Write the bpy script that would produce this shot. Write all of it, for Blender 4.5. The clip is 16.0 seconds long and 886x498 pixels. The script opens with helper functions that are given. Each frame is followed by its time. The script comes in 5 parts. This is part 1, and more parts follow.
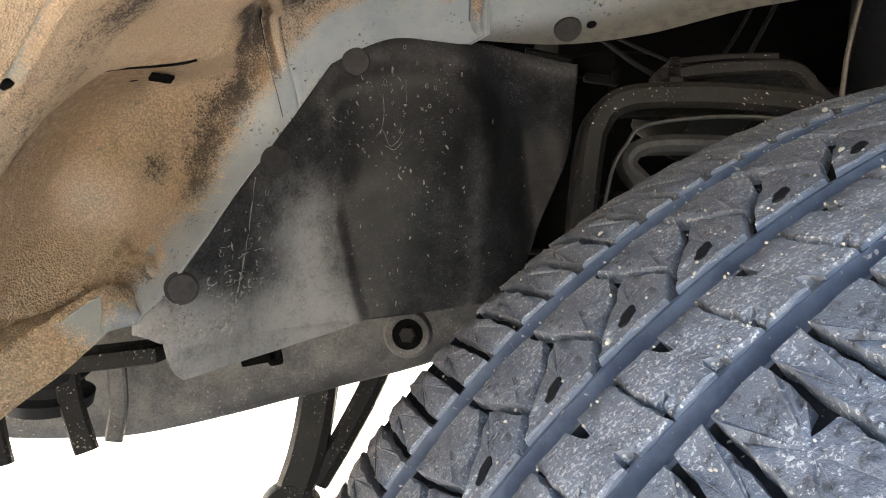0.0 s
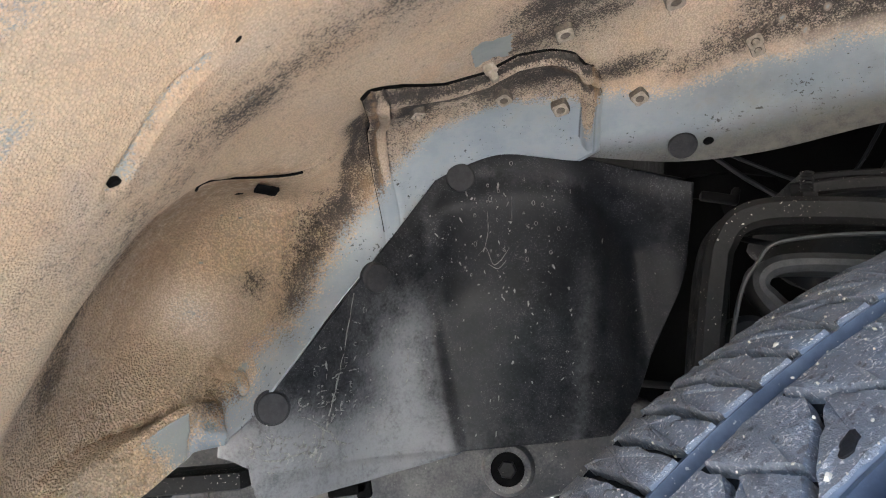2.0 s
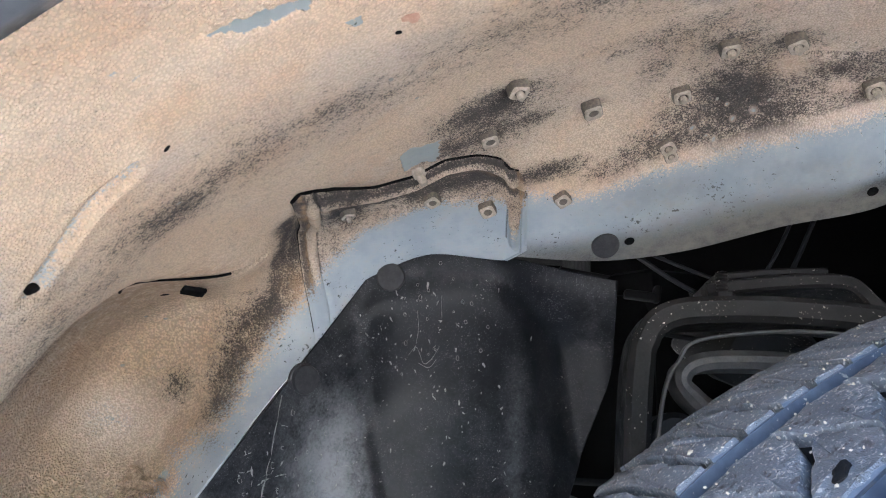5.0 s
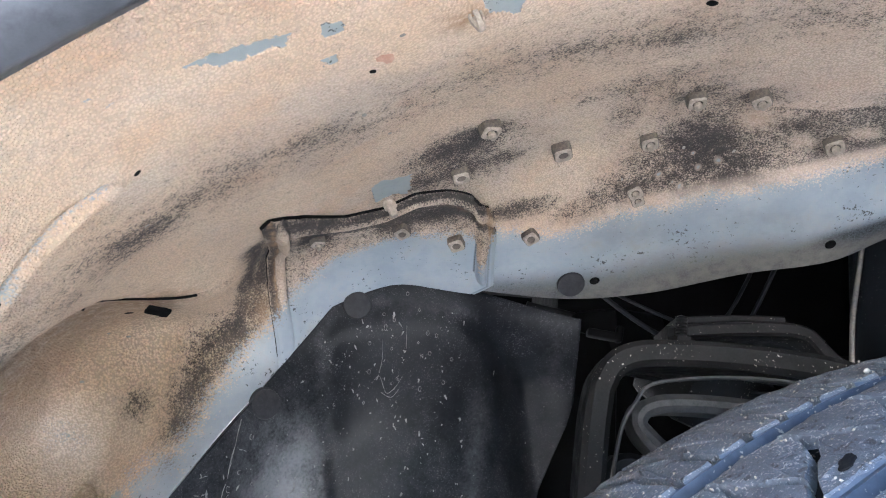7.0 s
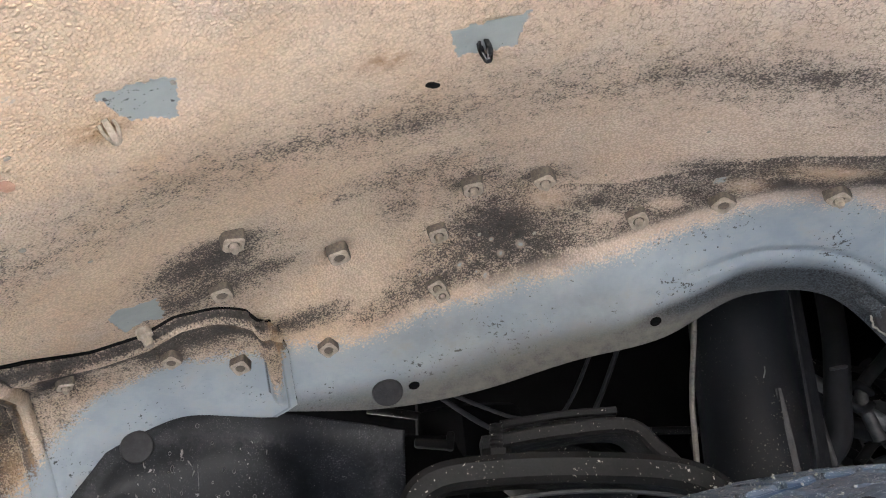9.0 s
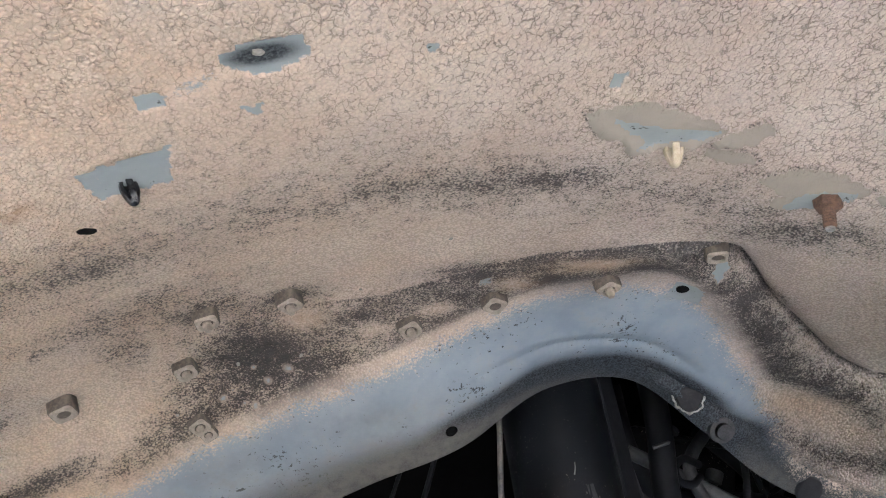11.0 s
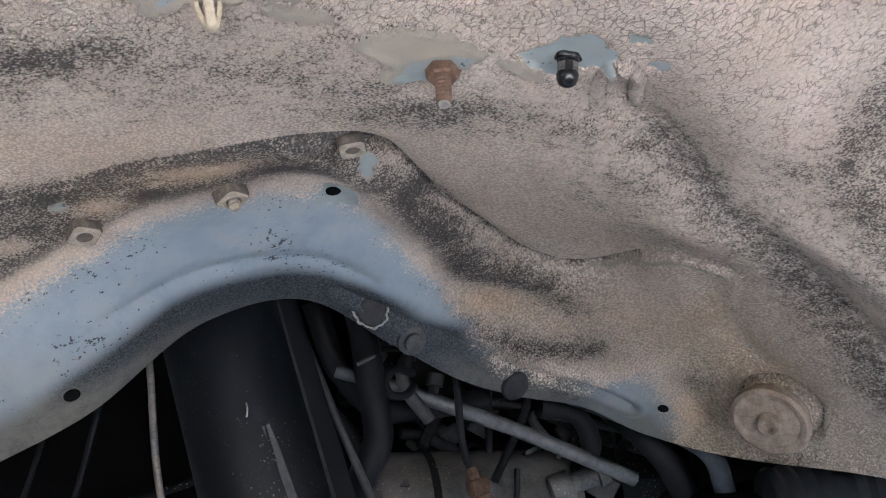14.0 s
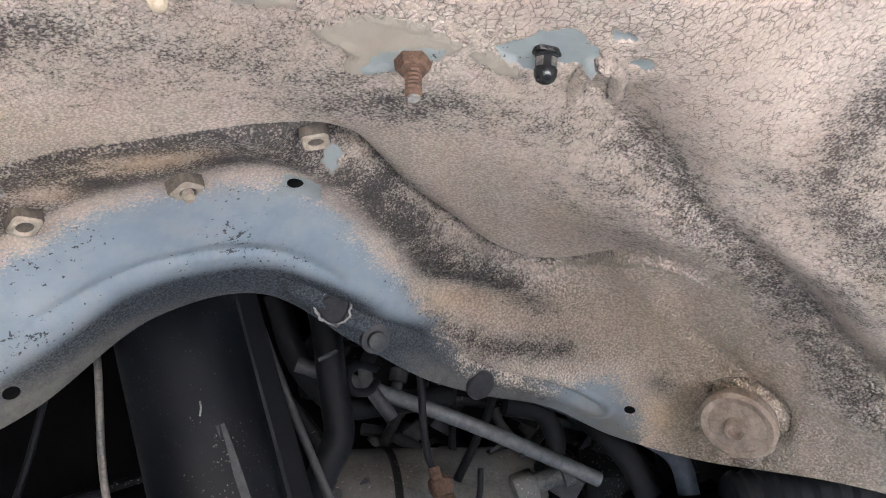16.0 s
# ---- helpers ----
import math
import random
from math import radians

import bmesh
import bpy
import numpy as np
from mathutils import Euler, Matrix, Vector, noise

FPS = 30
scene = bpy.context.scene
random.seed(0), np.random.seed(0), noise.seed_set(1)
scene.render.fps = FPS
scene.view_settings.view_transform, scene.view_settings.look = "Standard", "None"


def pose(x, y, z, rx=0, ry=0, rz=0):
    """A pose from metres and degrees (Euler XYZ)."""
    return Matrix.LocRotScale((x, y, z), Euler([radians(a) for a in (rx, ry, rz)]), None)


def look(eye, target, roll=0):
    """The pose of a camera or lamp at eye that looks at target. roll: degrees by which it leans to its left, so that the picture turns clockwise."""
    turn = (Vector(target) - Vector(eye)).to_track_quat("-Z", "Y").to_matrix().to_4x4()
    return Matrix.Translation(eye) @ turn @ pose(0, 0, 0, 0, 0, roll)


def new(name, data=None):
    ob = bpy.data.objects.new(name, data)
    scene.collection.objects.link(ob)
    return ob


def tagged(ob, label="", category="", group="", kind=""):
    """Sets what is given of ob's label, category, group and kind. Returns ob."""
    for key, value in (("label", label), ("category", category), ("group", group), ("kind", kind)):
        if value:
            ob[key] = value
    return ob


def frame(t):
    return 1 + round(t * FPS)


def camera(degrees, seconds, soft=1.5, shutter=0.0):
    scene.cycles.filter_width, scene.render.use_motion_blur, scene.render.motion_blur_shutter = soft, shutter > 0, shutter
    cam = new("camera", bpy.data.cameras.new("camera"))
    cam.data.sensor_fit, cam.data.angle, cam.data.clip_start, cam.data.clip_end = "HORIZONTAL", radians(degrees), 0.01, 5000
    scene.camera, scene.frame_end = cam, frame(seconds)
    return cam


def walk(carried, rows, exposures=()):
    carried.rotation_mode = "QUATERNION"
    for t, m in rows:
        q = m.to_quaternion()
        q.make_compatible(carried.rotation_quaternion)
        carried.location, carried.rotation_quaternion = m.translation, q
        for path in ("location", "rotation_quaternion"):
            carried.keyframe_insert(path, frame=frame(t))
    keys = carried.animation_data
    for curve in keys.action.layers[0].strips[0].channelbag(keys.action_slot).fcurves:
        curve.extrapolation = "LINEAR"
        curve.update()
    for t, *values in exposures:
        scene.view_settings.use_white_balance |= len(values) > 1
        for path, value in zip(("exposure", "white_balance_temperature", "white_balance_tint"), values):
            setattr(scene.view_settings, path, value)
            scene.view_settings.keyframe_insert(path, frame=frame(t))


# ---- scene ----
cam = camera(58.8, 16.0, soft=1.1)
PATH = [
    (0, (0.063, 0.012, 0.539), (-0.028, 2.008, 0.468), 3.1),
    (0.5, (0.06, 0.025, 0.533), (-0.156, 2.013, 0.581), 3.3),
    (1, (0.054, 0.027, 0.533), (-0.235, 2.002, 0.665), 4.1),
    (1.5, (0.05, 0.034, 0.533), (-0.276, 1.998, 0.724), 4.5),
    (2, (0.047, 0.048, 0.529), (-0.282, 2.004, 0.782), 4.6),
    (2.5, (0.045, 0.049, 0.529), (-0.273, 1.998, 0.849), 4.4),
    (3, (0.046, 0.048, 0.529), (-0.256, 1.989, 0.907), 4.1),
    (3.5, (0.046, 0.048, 0.53), (-0.233, 1.982, 0.958), 3.7),
    (4, (0.047, 0.051, 0.534), (-0.182, 1.98, 1.01), 2.8),
    (4.2, (0.051, 0.053, 0.539), (-0.159, 1.981, 1.026), 2.5),
    (6.3, (0.047, 0.021, 0.525), (-0.074, 1.954, 1.022), 5.6),
    (6.5, (0.044, 0.021, 0.531), (-0.08, 1.95, 1.045), 5.9),
    (7, (0.056, 0.035, 0.538), (-0.06, 1.952, 1.097), 5.9),
    (7.5, (0.071, 0.048, 0.543), (-0.021, 1.955, 1.141), 5.1),
    (8, (0.096, 0.063, 0.556), (0.052, 1.958, 1.194), 3.3),
    (8.5, (0.124, 0.082, 0.569), (0.139, 1.963, 1.249), 1.0),
    (9, (0.148, 0.09, 0.588), (0.217, 1.951, 1.318), -1.5),
    (9.2, (0.154, 0.094, 0.591), (0.242, 1.945, 1.343), -2.3),
    (11.3, (0.248, 0.118, 0.625), (0.641, 1.881, 1.483), -12.3),
    (11.5, (0.256, 0.125, 0.623), (0.684, 1.887, 1.465), -13.2),
    (12, (0.276, 0.136, 0.63), (0.793, 1.905, 1.408), -15.5),
    (12.5, (0.294, 0.147, 0.636), (0.895, 1.92, 1.34), -17.1),
    (12.9, (0.308, 0.152, 0.638), (0.965, 1.925, 1.289), -17.9),
    (13, (0.31, 0.154, 0.638), (0.987, 1.924, 1.276), -18.3),
    (13.5, (0.328, 0.161, 0.638), (1.071, 1.928, 1.208), -19.6),
    (14, (0.343, 0.171, 0.638), (1.144, 1.934, 1.138), -21.1),
    (14.5, (0.365, 0.188, 0.643), (1.215, 1.944, 1.081), -22.5),
    (15, (0.382, 0.202, 0.649), (1.264, 1.952, 1.05), -22.9),
    (15.5, (0.377, 0.202, 0.649), (1.263, 1.948, 1.053), -22.2),
    (16, (0.352, 0.184, 0.648), (1.217, 1.933, 1.086), -20.2),
]
EXPOSURES = ((0,3.45,8300,10),(0.7,3.68,7700,10),(1.5,3.66,7100,10),(2.7,3.57,6700,10),(3.5,3.72,6400,10),(4.2,3.75,6300,10),(6.3,3.85,6200,10),(7.1,3.85,6100,10),(8.0,3.7,6600,10),(8.5,3.7,6700,10),(11.5,3.58,6300,10),(12.5,3.56,6200,10),(13.2,3.64,6100,10),(14.0,3.58,6100,10),(14.5,3.86,6200,10),(15.0,3.95,6400,11),(15.5,3.95,6400,11),(16,4.0,6400,11))
walk(cam, [(t, look(eye, target, roll)) for t, eye, target, roll in PATH], EXPOSURES)

# ---- daylight ----
SUN_HEIGHT, SUN_TURN = 64, 18  # degrees above the horizon, degrees from +y towards +x
world = bpy.data.worlds.new("daylight")
scene.world = world
world.use_nodes = True
wn = world.node_tree.nodes
sky = wn.new("ShaderNodeTexSky")
sky.sky_type, sky.sun_disc = "NISHITA", False
sky.sun_elevation, sky.sun_rotation = radians(SUN_HEIGHT), radians(SUN_TURN)
sky.dust_density = 2.0
world.node_tree.links.new(sky.outputs[0], wn["Background"].inputs[0])
wn["Background"].inputs[1].default_value = 0.15
lamp = bpy.data.lights.new("sun", "SUN")
lamp.energy, lamp.angle, lamp.color = 5.0, radians(0.6), (1.0, 0.97, 0.93)
sun = new("sun", lamp)
_s = Vector((math.sin(radians(SUN_TURN)) * math.cos(radians(SUN_HEIGHT)), math.cos(radians(SUN_TURN)) * math.cos(radians(SUN_HEIGHT)), math.sin(radians(SUN_HEIGHT))))
sun.matrix_world = look(_s * 30, (0, 0, 0))


# ---- materials ----
class Nodes:
    """Short hand for a node material."""

    def __init__(self, name):
        self.mat = bpy.data.materials.new(name)
        self.mat.use_nodes = True
        self.tree = self.mat.node_tree
        self.shader = self.tree.nodes["Principled BSDF"]
        self.where = self.add("ShaderNodeTexCoord").outputs["Object"]

    def add(self, kind):
        return self.tree.nodes.new(kind)

    def plug(self, source, socket):
        if isinstance(source, (int, float)):
            socket.default_value = source
        elif isinstance(source, tuple):
            socket.default_value = (*source, 1.0) if len(source) == 3 and len(socket.default_value) == 4 else source
        else:
            self.tree.links.new(source, socket)

    def noise(self, scale, detail=4.0, rough=0.6, where=None, distort=0.0):
        n = self.add("ShaderNodeTexNoise")
        self.plug(where or self.where, n.inputs["Vector"])
        n.inputs["Scale"].default_value, n.inputs["Detail"].default_value = scale, detail
        n.inputs["Roughness"].default_value, n.inputs["Distortion"].default_value = rough, distort
        return n.outputs["Fac"]

    def cells(self, scale, feature="F1", where=None):
        n = self.add("ShaderNodeTexVoronoi")
        n.feature = feature
        self.plug(where or self.where, n.inputs["Vector"])
        n.inputs["Scale"].default_value = scale
        return n.outputs["Distance"]

    def math(self, op, a, b=0.0, c=0.0):
        n = self.add("ShaderNodeMath")
        n.operation = op
        for s, v in zip(n.inputs, (a, b, c)):
            self.plug(v, s)
        return n.outputs[0]

    def ramp(self, value, low, high, to0=0.0, to1=1.0, smooth=True):
        n = self.add("ShaderNodeMapRange")
        n.interpolation_type = "SMOOTHSTEP" if smooth else "LINEAR"
        for s, v in zip(n.inputs, (value, low, high, to0, to1)):
            self.plug(v, s)
        return n.outputs[0]

    def mix(self, fac, a, b, blend="MIX"):
        n = self.add("ShaderNodeMix")
        n.data_type, n.blend_type = "RGBA", blend
        self.plug(fac, n.inputs[0]), self.plug(a, n.inputs[6]), self.plug(b, n.inputs[7])
        return n.outputs[2]

    def attribute(self, name):
        n = self.add("ShaderNodeAttribute")
        n.attribute_name = name
        return n.outputs["Fac"]

    def random(self):
        return self.add("ShaderNodeObjectInfo").outputs["Random"]

    def bump(self, height, distance, strength=1.0, under=None):
        n = self.add("ShaderNodeBump")
        n.inputs["Strength"].default_value, n.inputs["Distance"].default_value = strength, distance
        self.plug(height, n.inputs["Height"])
        if under is not None:
            self.plug(under, n.inputs["Normal"])
        return n.outputs[0]

    def done(self, color, rough, metal=0.0, normal=None, gloss=0.5):
        for key, v in (("Base Color", color), ("Roughness", rough), ("Metallic", metal), ("Specular IOR Level", gloss)):
            self.plug(v, self.shader.inputs[key])
        if normal is not None:
            self.plug(normal, self.shader.inputs["Normal"])
        return self.mat


def housing_material():
    n = Nodes("dusty_undercoat")
    bare, soot, warm, crackle, rust, mastic = (n.attribute(a) for a in ("bare", "soot", "warm", "crackle", "rust", "mastic"))
    fine, mid, broad, streak = n.noise(760, 2, 0.6), n.noise(150, 5, 0.65), n.noise(14, 5, 0.6), n.noise(52, 5, 0.7, distort=0.5)
    leather, clear = n.attribute("leather"), n.math("SUBTRACT", 1.0, n.math("MULTIPLY", crackle, 0.75))
    small = n.math("SUBTRACT", 1.0, n.ramp(n.cells(680), 0.08, 0.80))
    large = n.math("SUBTRACT", 1.0, n.ramp(n.cells(500), 0.08, 0.80))
    grain = n.math("ADD", n.math("MULTIPLY", small, n.math("SUBTRACT", 1.0, n.math("MULTIPLY", leather, 0.65))), n.math("MULTIPLY", large, n.math("MULTIPLY", leather, 0.65)))
    powder = n.math("MULTIPLY", n.ramp(bare, 0.0, 0.30), n.attribute("powder"))  # loose dust lies smooth beside the bare paint
    # dust over the undercoat, warmer at one end of the arch than at the other
    dust = n.mix(warm, (0.66, 0.55, 0.475), (0.71, 0.505, 0.335))
    dust = n.mix(n.ramp(broad, 0.35, 0.7), dust, n.mix(warm, (0.76, 0.65, 0.575), (0.78, 0.595, 0.415)))
    dust = n.mix(n.math("MULTIPLY", n.ramp(mid, 0.45, 0.75), 0.30), dust, (0.42, 0.33, 0.25))
    dust = n.mix(n.math("MULTIPLY", n.math("MULTIPLY", n.ramp(n.noise(9, 5, 0.6), 0.50, 0.68), warm), 0.45), dust, (0.56, 0.51, 0.46))
    dust = n.mix(n.math("MULTIPLY", n.math("MULTIPLY", n.ramp(n.noise(22, 5, 0.65), 0.52, 0.68), warm), 0.35), dust, (0.70, 0.42, 0.24))
    # hollows between grains darkened in the colour, in place of relief shade
    pits = n.ramp(n.math("ADD", n.math("MULTIPLY", grain, 1.0), n.math("MULTIPLY", fine, 0.35)), 0.30, 0.85, 0.58, 0.0)
    dust = n.mix(n.math("MULTIPLY", n.math("MULTIPLY", n.math("MULTIPLY", pits, clear), n.math("SUBTRACT", n.ramp(leather, 0.0, 1.0, 1.0, 0.95), n.math("MULTIPLY", n.math("MULTIPLY", warm, 0.5), n.math("SUBTRACT", 1.0, leather)))), n.math("SUBTRACT", 1.0, n.math("MULTIPLY", powder, 0.5))), dust, (0.30, 0.235, 0.18))
    # dark undercoat showing between the grains of dust
    dots = n.math("ADD", n.math("MULTIPLY", n.math("SUBTRACT", n.noise(1150, 2, 0.65), 0.5), 1.7), n.math("MULTIPLY", n.math("SUBTRACT", mid, 0.5), 0.9))
    dots = n.math("ADD", dots, n.math("MULTIPLY", n.math("SUBTRACT", streak, 0.5), 0.8))
    dots = n.math("SUBTRACT", dots, n.math("MULTIPLY", n.math("SUBTRACT", grain, 0.5), 0.35))
    worn = n.ramp(n.math("ADD", n.math("MULTIPLY", soot, 0.95), dots), 0.36, 0.82)
    worn = n.math("MULTIPLY", worn, n.math("SUBTRACT", 1.0, powder))
    dust = n.mix(n.math("MULTIPLY", n.math("MULTIPLY", soot, n.ramp(streak, 0.2, 0.6, 0.35, 1.0)), 0.92), dust, n.mix(warm, (0.165, 0.158, 0.158), (0.19, 0.155, 0.13)))
    color = n.mix(n.math("MULTIPLY", worn, 0.86), dust, n.mix(mid, (0.016, 0.015, 0.017), (0.042, 0.039, 0.039)))
    # cracks of the dried dust
    wob = n.add("ShaderNodeTexNoise")
    wob.inputs["Scale"].default_value, wob.inputs["Detail"].default_value = 330, 3
    n.plug(n.where, wob.inputs["Vector"])
    sc = n.add("ShaderNodeVectorMath")
    sc.operation = "SCALE"
    n.plug(wob.outputs["Color"], sc.inputs[0])
    sc.inputs[3].default_value = 0.0036
    bent = n.add("ShaderNodeVectorMath")
    bent.operation = "ADD"
    drawn = n.add("ShaderNodeVectorMath")  # the cracks run longer across the arch
    drawn.operation = "MULTIPLY"
    n.plug(n.where, drawn.inputs[0])
    drawn.inputs[1].default_value = (1.0, 0.68, 1.0)
    n.plug(drawn.outputs[0], bent.inputs[0]), n.plug(sc.outputs[0], bent.inputs[1])
    crack = n.cells(345, "DISTANCE_TO_EDGE", bent.outputs[0])
    crack2 = n.cells(620, "DISTANCE_TO_EDGE", bent.outputs[0])
    crack2 = n.math("ADD", crack2, n.ramp(mid, 0.36, 0.50, 0.0, 0.2))
    gap = n.math("SUBTRACT", 1.0, n.ramp(n.math("MINIMUM", crack, crack2), 0.0, 0.085))
    gap = n.math("MULTIPLY", n.math("MULTIPLY", gap, crackle), n.ramp(n.noise(150, 3), 0.40, 0.56, 0.10, 1.0))
    color = n.mix(n.math("MULTIPLY", gap, 0.78), color, (0.10, 0.075, 0.06))
    color = n.mix(n.math("MULTIPLY", rust, n.ramp(mid, 0.3, 0.6)), color, (0.37, 0.235, 0.14))
    color = n.mix(n.ramp(n.math("ADD", mastic, n.math("MULTIPLY", n.math("SUBTRACT", mid, 0.5), 0.10)), 0.42, 0.54), color, n.mix(streak, (0.33, 0.285, 0.23), (0.45, 0.39, 0.32)))
    # bare blue-grey paint, with a thin film of dust and black specks
    edge = n.math("ADD", n.math("MULTIPLY", n.math("SUBTRACT", n.noise(620, 3, 0.7), 0.5), 1.1), n.math("MULTIPLY", n.math("SUBTRACT", streak, 0.5), 0.6))
    clean = n.ramp(n.math("ADD", bare, n.math("MULTIPLY", edge, 0.9)), 0.38, 0.66)
    paint = n.mix(n.ramp(n.noise(30, 6, 0.65), 0.35, 0.75), (0.235, 0.285, 0.335), (0.33, 0.37, 0.41))
    paint = n.mix(n.math("MULTIPLY", warm, 0.7), paint, n.mix(n.ramp(n.noise(30, 6, 0.65), 0.35, 0.75), (0.31, 0.345, 0.37), (0.42, 0.445, 0.455)))
    paint = n.mix(n.math("MULTIPLY", n.ramp(n.noise(60, 7, 0.7), 0.50, 0.72), 0.4), paint, (0.30, 0.275, 0.235))
    paint = n.mix(n.math("MULTIPLY", n.attribute("scrape"), 0.85), paint, n.mix(streak, (0.238, 0.262, 0.252), (0.375, 0.40, 0.385)))
    speck = n.ramp(n.math("ADD", n.noise(300, 3, 0.7), n.math("MULTIPLY", n.noise(24, 3, 0.6), 0.55)), 0.93, 0.97)
    paint = n.mix(n.math("MULTIPLY", speck, 0.9), paint, (0.03, 0.03, 0.03))
    # lip and bead shade put into the paint colour, with some grime
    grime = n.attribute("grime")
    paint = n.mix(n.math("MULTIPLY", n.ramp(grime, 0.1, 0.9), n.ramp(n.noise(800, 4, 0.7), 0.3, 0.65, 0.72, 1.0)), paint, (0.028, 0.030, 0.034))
    dirt = n.math("MULTIPLY", n.attribute("dirt"), n.ramp(n.noise(90, 6, 0.65), 0.25, 0.7, 0.45, 1.0))
    paint = n.mix(n.math("MULTIPLY", dirt, 0.9), paint, (0.19, 0.178, 0.155))
    color = n.mix(clean, color, paint)
    rough = n.ramp(clean, 0.0, 1.0, 0.9, 0.42)
    coat = n.math("MULTIPLY", n.math("SUBTRACT", 1.0, n.ramp(bare, 0.30, 0.66)), n.math("SUBTRACT", 1.0, n.math("MAXIMUM", n.math("MULTIPLY", powder, 0.6), n.math("MULTIPLY", mastic, 0.9))))
    coat = n.math("MULTIPLY", coat, n.math("SUBTRACT", 1.0, n.math("MULTIPLY", n.attribute("calm"), 0.35)))
    lump = n.math("ADD", n.math("MULTIPLY", grain, n.ramp(leather, 0.0, 1.0, 0.7, 2.6)), n.math("MULTIPLY", fine, 0.35))
    plate = n.ramp(n.math("MINIMUM", crack, crack2), 0.0, 0.13)
    plate = n.math("ADD", n.math("MULTIPLY", plate, 0.75), n.math("ADD", n.math("MULTIPLY", fine, 0.4), n.math("MULTIPLY", grain, 0.5)))
    relief = n.math("ADD", n.math("MULTIPLY", lump, n.math("SUBTRACT", 1.0, crackle)), n.math("MULTIPLY", plate, n.math("MULTIPLY", crackle, 0.63)))
    normal = n.bump(n.math("MULTIPLY", relief, coat), 0.0014, 1.0)
    normal = n.bump(n.math("MULTIPLY", n.noise(420, 3), coat), 0.0006, 0.5, normal)
    normal = n.bump(n.noise(28, 3), 0.004, 0.35, normal)
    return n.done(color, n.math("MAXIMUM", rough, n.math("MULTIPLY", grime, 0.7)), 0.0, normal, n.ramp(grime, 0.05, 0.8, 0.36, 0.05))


def plain_material(name, low, high, rough=(0.5, 0.8), scale=60, fine=500, relief=0.0004, metal=0.0, dust=0.0, dust_color=(0.42, 0.34, 0.26), specks=0.0, gloss=0.5):
    """Two-scale colour and gloss, with dust in patches and small pale specks."""
    n = Nodes(name)
    a, b = n.noise(scale, 6, 0.62), n.noise(fine, 4, 0.7)
    both = n.math("ADD", n.math("MULTIPLY", a, 0.65), n.math("MULTIPLY", b, 0.35))
    color = n.mix(n.ramp(both, 0.35, 0.68), low, high)
    r = n.ramp(both, 0.3, 0.7, *rough)
    if dust:
        film = n.math("MULTIPLY", n.ramp(n.math("ADD", n.noise(scale * 0.35, 5, 0.7), n.math("MULTIPLY", b, 0.35)), 0.55, 0.85), dust)
        color = n.mix(film, color, dust_color)
        r = n.math("MAXIMUM", r, n.math("MULTIPLY", film, 0.95))
    if specks:
        dot = n.ramp(n.math("ADD", n.noise(fine * 0.8, 3, 0.6), n.math("MULTIPLY", n.noise(scale * 0.4, 3), 0.35)), 0.84, 0.90)
        color = n.mix(n.math("MULTIPLY", dot, specks), color, (0.5, 0.46, 0.40))
    return n.done(color, r, metal, n.bump(both, relief, 0.8), gloss)


def rubber_material():
    n = Nodes("dusty_tyre_rubber")
    a, b, c = n.noise(55, 6, 0.65), n.noise(420, 4, 0.7), n.noise(1400, 2, 0.6)
    both = n.math("ADD", n.math("MULTIPLY", a, 0.5), n.math("MULTIPLY", b, 0.5))
    color = n.mix(n.ramp(both, 0.30, 0.72), (0.056, 0.067, 0.087), (0.120, 0.142, 0.180))
    color = n.mix(n.ramp(n.math("ADD", n.noise(230, 5, 0.7), n.math("MULTIPLY", a, 0.3)), 0.48, 0.60, 0.85, 0.0), color, (0.016, 0.017, 0.02))
    color = n.mix(n.math("MULTIPLY", n.ramp(n.math("ADD", n.noise(900, 3, 0.7), n.math("MULTIPLY", a, 0.35)), 0.74, 0.82), 0.8), color, (0.40, 0.40, 0.40))
    color = n.mix(n.math("MULTIPLY", n.random(), 0.25), color, (0.10, 0.10, 0.105))
    pits = n.ramp(n.noise(420, 4, 0.7), 0.28, 0.38)
    color = n.mix(n.math("SUBTRACT", 1.0, pits), color, (0.018, 0.019, 0.022))
    relief = n.bump(n.math("ADD", b, n.math("MULTIPLY", c, 0.4)), 0.0008, 0.9)
    return n.done(color, n.ramp(both, 0.3, 0.7, 0.5, 0.85), 0.0, n.bump(pits, 0.0004, 0.6, relief))


